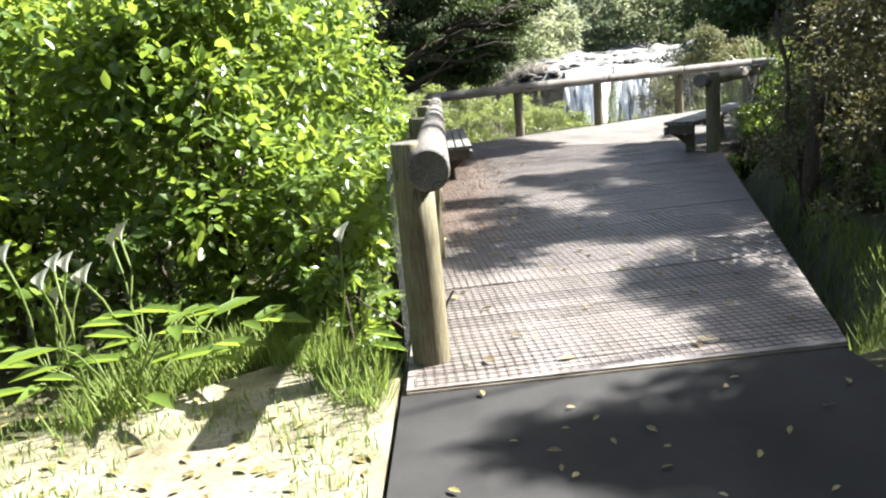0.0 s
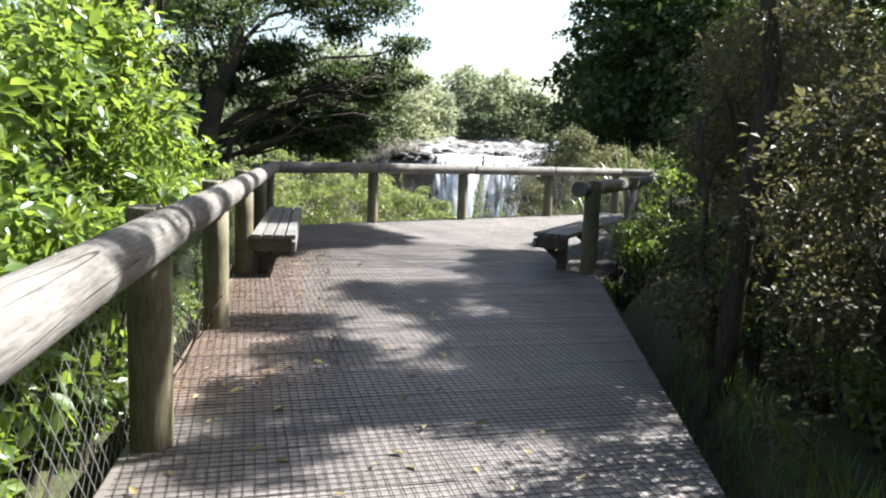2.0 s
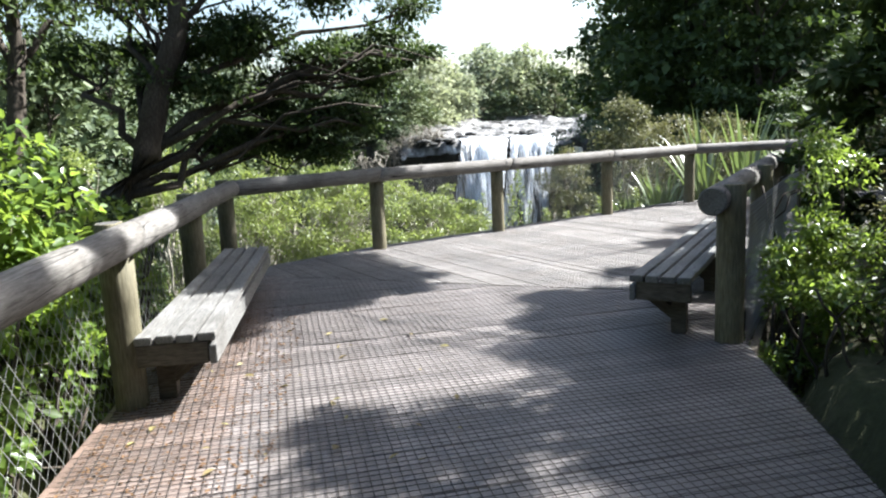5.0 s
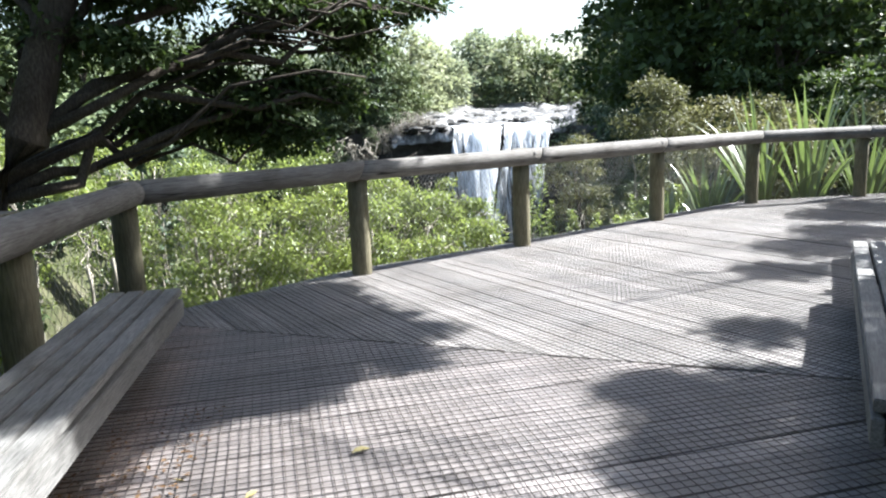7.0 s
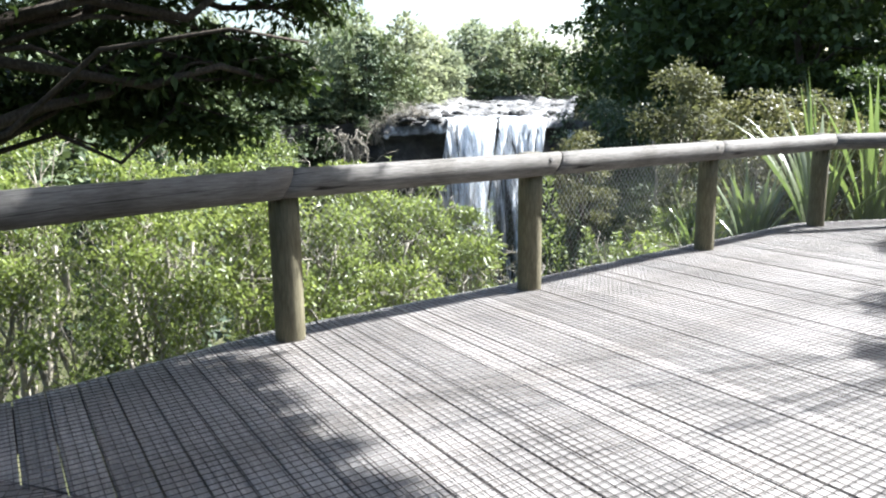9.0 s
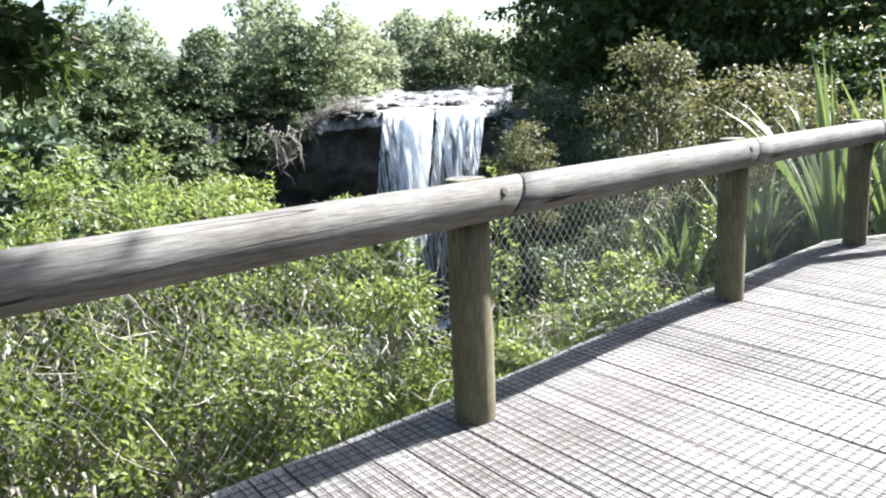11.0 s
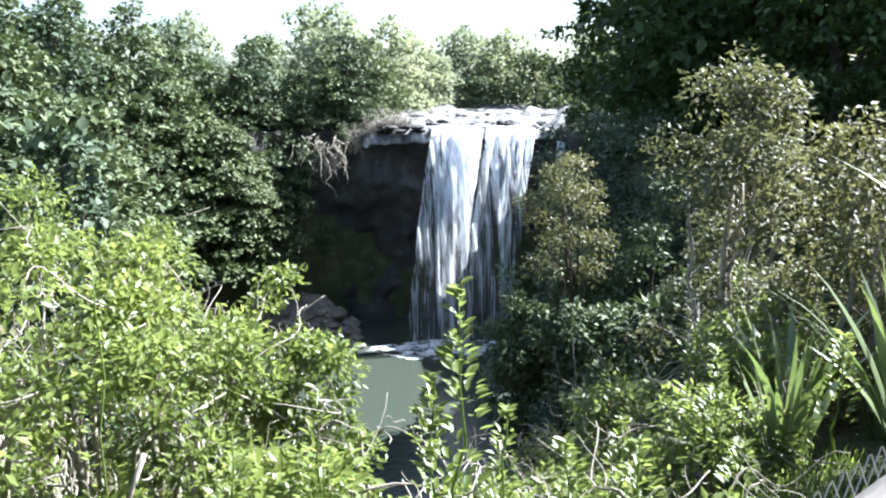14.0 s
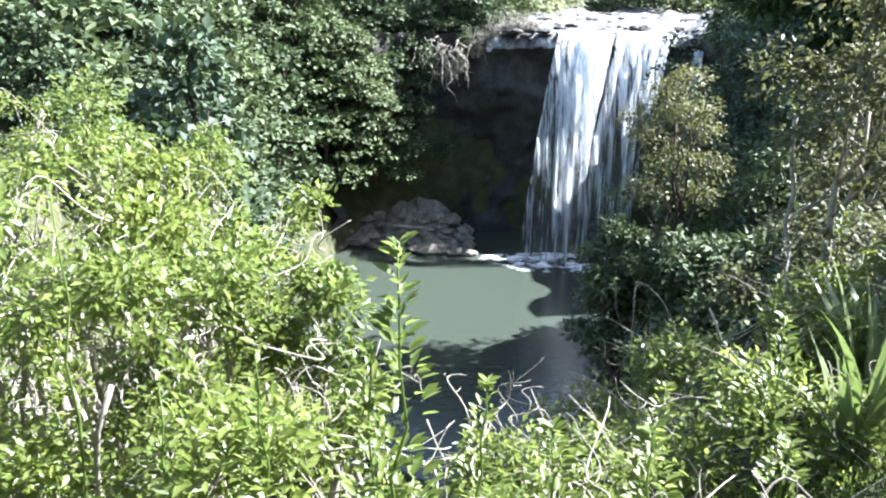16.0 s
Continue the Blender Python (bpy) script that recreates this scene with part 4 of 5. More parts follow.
# taller shade trees over the approach; their unseen crowns reach over the deck
# Ground spots to be shaded; an unseen lobe is put up-sun of each.
SHADE = ((0.3, 7.75, 0.28), (0.5, 8.4, 0.45), (0.95, 8.6, 0.45), (1.5, 8.4, 0.45), (1.9, 8.2, 0.4), (0.65, 9.3, 0.35), (1.5, 10.6, 0.28), (1.45, 6.7, 0.4), (1.6, 6.1, 0.35), (1.9, 9.3, 0.5), (1.25, 11.1, 0.35), (1.8, 11.3, 0.4), (1.05, 11.5, 0.25),
         (2.78, 13.1, 0.35), (2.8, 11.9, 0.5), (2.8, 10.9, 0.5), (2.4, 10.0, 0.5), (1.7, 10.05, 0.32), (0.45, 10.05, 0.3), (0.1, 10.1, 0.25), (2.3, 8.9, 0.4), (0.3, 5.1, 0.2), (0.5, 5.0, 0.25), (1.05, 4.9, 0.5), (1.5, 5.4, 0.45), (1.2, 4.1, 0.6), (0.6, 4.2, 0.35), (0.5, 3.3, 0.6), (1.4, 3.2, 0.6),
         (1.45, 15.3, 0.35), (1.2, 15.0, 0.3), (0.9, 14.5, 0.3), (1.7, 14.65, 0.2), (1.35, 15.9, 0.3), (0.85, 15.9, 0.35), (0.5, 15.2, 0.3))
SHADE += ((2.87, 13.84, 0.25), (3.0, 13.5, 0.3), (3.4, 13.75, 0.35), (2.65, 13.05, 0.25), (3.9, 14.6, 0.3), (5.1, 16.1, 0.35), (6.0, 16.9, 0.5), (7.7, 18.7, 0.6), (6.8, 17.6, 0.5), (8.5, 19.3, 0.5), (0.1, 13.5, 0.3), (0.15, 14.7, 0.35), (-0.83, 14.2, 0.4), (-0.83, 15.2, 0.45), (0.0, 16.2, 0.4), (0.6, 16.75, 0.35), (-0.86, 13.3, 0.3), (-0.2, 14.4, 0.35), (-0.3, 15.3, 0.4), (-0.1, 15.9, 0.35), (-0.15, 13.7, 0.35), (-0.1, 14.9, 0.4), (-0.45, 14.8, 0.35), (-0.5, 14.0, 0.3), (-0.86, 6.7, 0.2), (-0.86, 8.0, 0.25), (-0.86, 8.9, 0.2), (-0.86, 10.3, 0.25), (-0.86, 11.2, 0.25))
SHADE += ((0.45, 14.5, 0.3), (0.3, 15.8, 0.35), (0.8, 16.3, 0.35), (1.15, 16.6, 0.3), (0.7, 15.0, 0.35), (0.9, 15.4, 0.35), (1.6, 15.6, 0.25), (1.2, 16.2, 0.3), (0.55, 14.1, 0.22), (1.05, 14.2, 0.2), (1.55, 14.95, 0.25), (0.4, 16.3, 0.35), (1.9, 15.2, 0.2),
          (3.2, 12.2, 0.4), (3.35, 11.5, 0.4), (3.0, 12.6, 0.35), (2.5, 12.4, 0.35), (2.6, 11.4, 0.4), (2.9, 10.4, 0.4), (3.3, 12.9, 0.35), (2.4, 10.8, 0.35), (-0.1, 14.4, 0.35), (0.15, 15.2, 0.35), (-0.1, 16.3, 0.35), (0.3, 16.7, 0.35))
SHADE += ((2.0, 4.4, 0.5), (1.9, 3.5, 0.6), (1.0, 2.6, 0.5), (1.8, 5.2, 0.3), (2.2, 2.7, 0.6))
SHADE += ((-0.95, 12.9, 0.3), (-0.95, 13.8, 0.4), (-0.95, 14.7, 0.45), (-0.95, 15.6, 0.45), (-1.6, 13.6, 0.55), (-1.7, 14.8, 0.6), (-1.6, 16.0, 0.6), (-2.4, 15.4, 0.6), (-0.2, 13.2, 0.25), (0.1, 14.0, 0.3), (0.75, 14.35, 0.3), (0.95, 14.6, 0.3), (1.25, 14.5, 0.22), (0.4, 14.15, 0.3), (0.3, 15.0, 0.35), (0.65, 15.5, 0.35), (1.0, 15.2, 0.3))
COT = 1 / math.tan(SUN_EL)


def over(px, py, z):
    """The place at height z whose shadow falls on (px, py)."""
    return px + SUN.x * COT * z, py + SUN.y * COT * z


trunks = [(5.6, 7.2), (6.8, 10.2), (7.6, 13.6), (9.6, 17.4)]
sets = [[], [], [], []]
for i, (px, py, r) in enumerate(SHADE):
    z = 5.2 + 1.3 * ((i * 0.618) % 1)
    cx, cy = over(px, py, z)
    k = min(range(4), key=lambda q: (trunks[q][0] - cx) ** 2 + (trunks[q][1] - cy) ** 2)
    sets[k].append((cx - trunks[k][0], cy - trunks[k][1], z - h(*trunks[k]), r * 1.05, r * 1.05, r * 0.45))
for (x, y), ls in zip(trunks, sets):
    tree("tree", "tall dark tree with unseen crown placed to shade the boardwalk", rng, ls, (x, y, h(x, y)), (0, 0, 6.6), 0.036, 0.10, int(7500 * sum(q[3] ** 2 for q in ls)), M_L_DARK, M_BARK, 0.45, False, len(ls) // 3, group="shade trees", fine=1, shell=0.9)
tree("tree", "slim grey-barked tree standing among the bushes", rng, [(0.2, 0.3, 4.6, 0.5, 0.5, 0.3), (-0.3, 0.5, 5.4, 0.5, 0.5, 0.3), (0.5, 0.1, 5.2, 0.5, 0.5, 0.3)], (3.02, 8.65, h(3.0, 8.6)), (0.15, 0.25, 6.0), 0.075, 0.08, 900, M_L_DARK, M_BARK, 0.45, False, 3)

# Unseen crown over the start of the path, added to hold off skylight.
tree("tree", "unseen broad-crowned tree added to keep skylight off the asphalt path", rng, [(x - 3.7, y - 0.8, z, 1.0, 1.0, 0.45) for x, y, z in ((0.6, -1.0, 5.6), (1.6, 0.2, 5.2), (2.6, 1.4, 5.6), (1.2, 1.6, 5.9), (0.4, 3.0, 6.2), (2.0, 3.2, 5.6), (3.4, 2.8, 5.0), (3.6, 4.4, 4.6), (4.6, 4.0, 4.2), (1.2, 4.2, 6.0), (0.0, 0.6, 5.8), (3.2, -0.6, 5.2))],
     (3.7, 0.8, h(3.7, 0.8)), (-0.6, 0.6, 5.4), 0.16, 0.17, 24000, M_L_DARK, M_BARK, 0.5, False, 8, fine=1, shell=0.8)

# dark trees behind the far bench and down the flank of the gorge
for x, y, ht, sp in ((6.9, 14.6, 2.6, 1.0), (10.5, 13.2, 4.5, 1.8), (12.5, 15.5, 5.0, 1.8), (6.8, 8.4, 4.2, 1.5), (7.8, 6.5, 5.5, 2.0), (6.4, 4.0, 5, 1.8), (4.8, 3.2, 4, 1.2), (7.8, 11.3, 5.0, 1.8), (9.5, 9.0, 7.0, 2.2), (10.5, 6.5, 8.0, 2.4), (16.5, 18, 7.5, 2.4), (15.2, 24.5, 6.3, 2.1), (18.5, 28, 8, 2.5), (20, 32, 9, 2.7), (14.2, 19.5, 5.2, 2.0), (18.5, 22, 8.5, 2.8), (23, 26, 10, 3.2), (14.6, 28.0, 5.0, 1.8), (17.5, 33, 6.5, 2.4)):
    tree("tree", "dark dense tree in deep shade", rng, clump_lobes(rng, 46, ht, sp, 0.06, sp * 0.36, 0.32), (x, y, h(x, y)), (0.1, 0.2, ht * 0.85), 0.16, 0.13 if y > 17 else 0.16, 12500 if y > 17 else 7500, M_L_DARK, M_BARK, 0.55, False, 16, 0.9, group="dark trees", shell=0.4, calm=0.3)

# Trees out of view behind the start, added to cut skylight on the path.
for x, y in ((-3.5, -2.5), (-1.5, -7.5), (1.5, -8.5), (3.8, -3.5), (4.2, 0.2), (-5.5, 1.0), (5.5, -6.0), (-6.0, -5.5)):
    tree("tree", "unseen leafy tree added behind the start to cut skylight", rng, grow_lobes(rng, 30, 7, 2.2, 0.1, 0.32, 0.6), (x, y, h(x, y)), (0.2, 0.1, 6), 0.15, 0.22, 4000, M_L_FOREST, M_BARK, 0.5, False, 12, group="trees along the path")

# ---- the forest of the gorge ----


def proto(label, seed, height, spread, leaf, count, mat, n, rise, flat, size, name="tree"):
    r = np.random.default_rng(seed)
    return tree(name, label, r, clump_lobes(r, n, height, spread, rise, size, flat), (0, 0, -80), (0.2, 0.1, height * 0.92), 0.018 * height, leaf, count, mat, M_BARK, 0.75, False, 8, 0.94, "gorge forest", shell=0.3, calm=0.3)


kinds = [proto("dense native forest tree with clumped dark green crown", 31, 12, 3.3, 0.55, 2700, M_L_FOREST, 30, 0.10, 0.5, 1.5),
         proto("tall forest tree with layered green crown", 32, 14, 2.9, 0.55, 2700, M_L_FOREST, 32, 0.12, 0.42, 1.45),
         proto("rounded forest tree with dull green crown", 33, 9.5, 3.7, 0.55, 2600, M_L_FOREST, 27, 0.05, 0.6, 1.6),
         proto("far grey-green tree with distance haze put into its pale leaf colour", 34, 12, 4.4, 0.62, 2700, M_L_HAZED, 30, 0.05, 0.75, 2.0),
         proto("dark conifer-like tree with drooping layered boughs", 35, 17, 5.0, 0.42, 9000, M_L_DARK, 84, 0.05, 0.3, 1.7)]
rng = np.random.default_rng(41)


def plant(k, x, y, sc=1.0, dz=0.0):
    s = sc * (0.62 + 0.65 * rng.random() ** 1.4)
    copy_thing(kinds[k], pose(x, y, h(x, y) - 0.3 + dz, 0, 0, rng.random() * 360) @ Matrix.Diagonal((s, s, s * (0.9 + 0.25 * rng.random()), 1)))


spots = []


def plant_at(k, x, y, z, sc):
    """A tree rooted on a ledge of the cliff or on the scree at its foot."""
    copy_thing(kinds[k], pose(x, y, z, 0, 0, rng.random() * 360) @ Matrix.Scale(sc, 4))


for x, y, z, sc in ((-8.5, 97, -17, 1.1), (-6.0, 101, -17.5, 1.0), (-3.4, 103.5, -17.5, 0.9), (-1.0, 105, -17, 0.8), (-8.5, 101, -14, 1.1), (-6.0, 104, -12, 1.05), (-3.0, 105.5, -11, 0.9), (-11.5, 92, -17, 1.1), (-11, 97, -11, 1.1), (-8.0, 106, -7, 1.0), (-5.0, 107, -6, 0.9), (-1.5, 107.5, -4.5, 0.75), (-12, 101, -5, 1.0), (-13.5, 88, -14, 1.1), (-15, 92, -7, 1.1), (-14.5, 82, -14, 1.1), (-16, 85, -8, 1.1), (-15.5, 75, -14, 1.1), (-18, 78, -7, 1.1),
                    (2.0, 108.6, -2.5, 0.5), (5.0, 110.5, -1.0, 0.7), (8.0, 112.5, -0.6, 0.85), (-3.5, 110, -1.5, 0.9), (1.5, 112, -0.8, 0.8), (10.8, 117, 0.0, 0.95), (13.5, 124, 0.6, 0.9), (-17, 70, -12, 1.1), (-20, 64, -8, 1.1), (4.4, 106.8, -15.5, 0.32), (0.6, 106.4, -11, 0.6), (2.2, 106.6, -7.5, 0.5), (6.9, 107.6, -3.0, 0.3), (-4.6, 99.5, -11.5, 0.8), (-5.8, 98.5, -7.0, 0.75), (-3.2, 101.5, -9.0, 0.6)):
    plant_at((0, 2, 1)[int(abs(x * 7)) % 3], x, y, z, sc)


def scatter(n, x0, x1, y0, y1, gap, ok, choose, sc=1.0, dz=0.0):
    for _ in range(n):
        x, y = x0 + (x1 - x0) * rng.random(), y0 + (y1 - y0) * rng.random()
        if ok(x, y) and all((x - a) ** 2 + (y - b) ** 2 > gap * gap for a, b in spots):
            spots.append((x, y))
            plant(choose[rng.integers(len(choose))], x, y, sc, dz)


scatter(500, -26, -3, 56, 112, 5.0, lambda x, y: -20 < h(x, y) < -4 and (x < -9), [0, 0, 1, 2, 2], 1.0)
scatter(700, -56, 8, 50, 126, 6.4, lambda x, y: -4 < h(x, y) and (y < 106 or y > 112 or x < -6) and (x < 2 or y > 112) and x > -0.55 * y - 4, [0, 0, 1, 2, 2])
# beyond the river: kind 3 carries its haze in the leaf colour
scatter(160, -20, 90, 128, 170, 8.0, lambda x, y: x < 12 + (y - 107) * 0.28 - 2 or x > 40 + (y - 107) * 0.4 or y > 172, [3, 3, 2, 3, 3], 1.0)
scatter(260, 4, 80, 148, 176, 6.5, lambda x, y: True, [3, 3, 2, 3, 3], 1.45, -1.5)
for x, y, sc in ((22.5, 51, 1.2), (27, 64, 1.3), (30.5, 78, 1.2), (22, 45, 0.95), (26, 55, 1.4), (31, 68, 1.4), (20, 39, 0.6), (26, 47, 1.3), (32, 57, 1.5), (23, 35, 0.95), (30, 41, 1.3), (27, 31, 1.1)):
    plant(4, x, y, sc)
for x, y, sc in ((19.2, 49, 0.5), (17.6, 43, 0.45), (23.0, 61, 0.5), (26.2, 72, 0.5), (21, 55, 0.45), (27, 80, 0.5), (15.6, 38, 0.4)):
    plant(2, x, y, sc * 1.8)
for t in kinds:
    for o in (*t.children_recursive, t):
        bpy.data.objects.remove(o)

# ---- scrub on the slope below the rail ----
rng = np.random.default_rng(51)
SCRUB = "sunlit green scrub with pale bare twigs below the railing"
for x, y, top, sp in ((-3.2, 20.6, 1.2, 0.85), (-1.6, 20.6, 0.9, 0.85), (-0.3, 21.0, 0.8, 0.85), (-2.2, 23.0, 1.4, 0.85), (-0.4, 23.2, 1.2, 0.85), (0.9, 22.6, 0.95, 0.85), (1.0, 20.6, 0.4, 0.8), (1.9, 21.6, 0.5, 0.8), (2.1, 23.2, 0.65, 0.8), (2.5, 20.2, -0.3, 0.6), (2.9, 22.3, 0.3, 0.65), (3.2, 23.6, 0.2, 0.6),
                      (3.5, 21.2, -0.25, 0.55), (3.7, 22.6, 0.0, 0.45), (4.5, 21.5, -1.0, 0.5), (4.9, 22.5, -1.35, 0.5), (5.5, 21.9, -0.95, 0.55), (5.7, 23.2, -1.4, 0.6), (-4.6, 22.4, 1.5, 0.9), (-5.6, 19.6, 1.3, 0.9), (0.9, 25.0, 0.7, 0.8), (2.1, 25.2, 0.4, 0.7), (8.0, 23.6, -0.2, 0.6), (8.8, 22.6, -0.1, 0.5), (6.4, 22.2, -0.55, 0.6), (6.5, 23.6, -0.9, 0.6), (-1.4, 25.4, 1.0, 0.85), (-3.2, 26.0, 1.2, 0.9), (-4.6, 25.0, 1.5, 0.9), (7.3, 23.2, -0.3, 0.6), (4.2, 20.2, -0.75, 0.4), (5.4, 20.6, -0.8, 0.4), (-1.0, 27.6, 0.6, 0.8), (-2.8, 29.6, 0.8, 0.95), (0.4, 27.0, 0.3, 0.7)):
    z = h(x, y)
    ht = max(0.4, top - z)
    shrub(SCRUB, rng, x, y, ht, sp, 0.07, int(5600 * sp * min(1.2, ht / 1.8 + 0.3)), M_L_SCRUB, M_PALE, 22, 0.45, False, 0.1, 0.33, 0.7, 4, 3, 14, group="scrub on the slope", shell=0.7)
    bare_twigs(rng, made_last[0], ht, 11)
for x, y, top in ((7.9, 24.6, 1.85), (8.6, 23.4, 1.4), (10.4, 24.6, 1.45), (9.6, 22.8, 1.0), (11.8, 23.0, 1.2), (9.2, 26.2, 1.3)):
    z = h(x, y)
    shrub("tall straggly shrub with olive and cream-tipped leaves", rng, x, y, top - z, 0.85, 0.072, 7600, M_L_OLIVE, M_PALE, 34, 0.5, False, 0.06, 0.27, 1.1, 3, 2, 14, group="shrubs by the flax")

lob = [(0.5 * math.cos(a) * r, 0.5 * math.sin(a) * r, z, 0.42, 0.42, 0.3) for a, r, z in ((0.3, 0.4, 0.45), (2.1, 0.6, 0.25), (4.0, 0.7, 0.0), (5.2, 1.3, -0.1), (1.2, 1.2, -0.25), (3.1, 1.5, -0.4), (0.4, 1.5, -0.6), (2.6, 1.0, -0.8), (4.6, 1.3, -1.0), (5.7, 1.6, -1.2), (1.5, 1.2, -1.4), (3.6, 1.4, -1.7), (0.0, 1.3, -1.9))]
foot = h(9.1, 33.0)
tree("tree", "small olive-leaved tree half in shade on the gorge flank", rng, [(q[0], q[1], q[2] - foot, *q[3:]) for q in lob], (9.1, 33.0, foot), (0, 0, -0.4 - foot), 0.08, 0.085, 4600, M_L_OLIVE, M_BARK, 0.5, False, 12, fine=3, shell=0.7)
for x, y, top, sp in ((10.6, 36.5, 0.2, 1.5), (12.0, 38.0, 1.6, 1.8), (11.6, 33.6, -0.6, 1.4), (10.0, 34.2, -1.4, 1.1), (13.2, 35.0, 0.8, 1.6), (8.3, 33.4, -2.4, 0.9), (9.4, 32.4, -2.2, 1.0), (8.6, 34.0, -3.2, 1.0), (10.2, 31.6, -2.2, 1.1)):
    foot = h(x, y)
    lob = [(sp * rng.normal(0, 0.42), sp * rng.normal(0, 0.42), top - foot - 0.3 - 3.4 * rng.random() ** 1.3 * min(1.4, sp), sp * 0.36, sp * 0.36, sp * 0.22) for _ in range(22)]
    tree("tree", "dark green tree crowded on the flank of the gorge", rng, lob, (x, y, foot), (0, 0, top - foot - 0.8), 0.1, 0.15, 3600, M_L_FOREST, M_BARK, 0.5, False, 8, group="flank trees", shell=0.6)
for x, y, top, sp in ((11.0, 34.0, -5.0, 1.8), (12.8, 36.0, -4.0, 2.0), (14.5, 33.0, -2.5, 2.0), (10.6, 38.0, -8.5, 2.0), (13.8, 46.0, -9.0, 2.4), (16.0, 48.0, -6.0, 2.4), (16.0, 38.5, -2.0, 2.2), (11.4, 30.5, -2.6, 1.6), (9.8, 31.0, -3.6, 1.3), (13.0, 28.5, -0.8, 1.6), (17.0, 55.0, -11.0, 2.8), (19.0, 60.0, -10.0, 2.8), (9.6, 27.6, -1.6, 1.0)):
    shrub("dark green bush in the shade of the gorge flank", rng, x, y, max(2.0, top - h(x, y)), sp, 0.2, 3600, M_L_FOREST, M_BARK, 34, 0.5, False, 0.2, 0.3, 0.65, 3, 0, 10, group="bushes on the flank")


# ---- flax clumps outside the fence ----
def flax(rng, x, y, n, length, width=0.085):
    t = thing("flax_plant", "clump of long arching sword-shaped flax blades", "plant", "flax clumps", m=pose(x, y, h(x, y) - 0.05))
    for k in range(n):
        w, lean, L = rng.random() * 6.283, 0.12 + 0.75 * rng.random() ** 1.3, length * (0.7 + 0.5 * rng.random())
        out = np.array([math.cos(w), math.sin(w), 0.0])
        side = np.array([-out[1], out[0], 0.0])
        pos, ang, v = out * 0.08 * rng.random(), lean * 0.35, []
        wd = width * (0.6 + 0.6 * rng.random())
        for i in range(9):
            f = i / 8
            half = wd * 0.5 * min(1, 2.6 * (1 - f)) * (0.7 + 0.3 * math.sin(math.pi * f))
            v += [pos - side * half + out * half * 0.3, pos.copy(), pos + side * half + out * half * 0.3]
            ang += lean * (0.10 + 0.42 * f * f * rng.random())
            pos = pos + (out * math.sin(ang) + np.array([0, 0, math.cos(ang)])) * L / 8
        f_ = []
        for i in range(8):
            q = i * 3
            f_ += [(q, q + 1, q + 4, q + 3), (q + 1, q + 2, q + 5, q + 4)]
        put("blade", mesh_of("blade", v, f_, M_L_FLAX, True), t)
    return t


rng = np.random.default_rng(61)
for x, y, n, L in ((7.4, 21.6, 26, 1.35), (8.3, 21.5, 30, 2.2), (9.2, 21.6, 28, 2.3), (10.2, 21.5, 24, 2.1), (7.2, 22.5, 22, 1.25), (8.0, 22.5, 20, 1.6), (7.7, 23.4, 20, 1.2), (6.8, 22.0, 14, 0.95), (11.2, 21.7, 20, 2.1)):
    flax(rng, x, y, n, L)


# ---- low plants ----
def blades(name, label, category, rng, places, length, mat, width=0.012, lean=0.5, kind="stuff"):
    """A patch of grass: single curved blades, too many to count."""
    n = len(places)
    p = np.array(places)
    w = rng.random(n) * 6.283
    ln = length * (0.5 + 0.8 * rng.random(n))
    axis = np.stack([np.cos(w) * lean * rng.random(n), np.sin(w) * lean * rng.random(n), np.ones(n)], -1)
    nrm = np.stack([np.cos(w), np.sin(w), np.full(n, 0.2)], -1)
    return tagged(put(name, leaves_mesh(name, p, axis, nrm, ln, width / length, mat, False, 0.0)), label, category, kind=kind)


def patch(rng, n, x0, x1, y0, y1, ok=lambda x, y: True, lift=-0.01):
    out = []
    while len(out) < n:
        x, y = x0 + (x1 - x0) * rng.random(), y0 + (y1 - y0) * rng.random()
        if ok(x, y):
            out.append((x, y, h(x, y) + lift))
    return out


rng = np.random.default_rng(71)
blades("grass", "tall bright green grass beside the first post", "grass", rng, patch(rng, 6500, -1.7, -0.3, 5.2, 7.2, lambda x, y: y > 5.65 + 0.3 * math.sin(x * 5) + 0.25 * rng.random()), 0.19, M_L_GRASS, 0.007, 0.9)
blades("grass", "green grass along the open edge of the boardwalk", "grass", rng, patch(rng, 2200, 1.85, 3.4, 4.2, 9.6, lambda x, y: x > 1.86 + 0.295 * (max(y, 5.7) - 5.7) and x < 2.4 + 0.25 * (y - 5.7)), 0.18, M_L_GRASS, 0.007, 0.9)
blades("grass", "pale green grass on the slope under the railing", "grass", rng, patch(rng, 12000, 2.6, 7.2, 18.2, 22.0, lambda x, y: -(x - 1.57) * 0.465 + (y - 17.19) * 0.885 > 0.25), 0.17, M_L_GRASS, 0.006, 1.1)
blades("grass", "short dry grass scattered over the verge", "grass", rng, patch(rng, 7000, -3.4, -0.3, 2.5, 6.0, lambda x, y: noise.noise(Vector((x * 1.6, y * 1.6, 3))) > -0.12, 0.01), 0.06, M_L_GRASS, 0.007, 1.0)

# leaf litter
rng = np.random.default_rng(81)


def litter(label, n, area, z, size, mat):
    p = np.array([(area[0] + (area[1] - area[0]) * rng.random(), area[2] + (area[3] - area[2]) * rng.random(), z) for _ in range(n)])
    w = rng.random(n) * 6.283
    ax = np.stack([np.cos(w), np.sin(w), rng.normal(0.1, 0.15, n)], -1)
    nr = np.stack([rng.normal(0, 0.25, n), rng.normal(0, 0.25, n), np.ones(n)], -1)
    tagged(put("fallen_leaves", leaves_mesh("fallen_leaves", p, ax, nr, size * (0.5 + rng.random(n)), 0.42, mat, True, 0.2)), label, "leaf litter", kind="stuff")


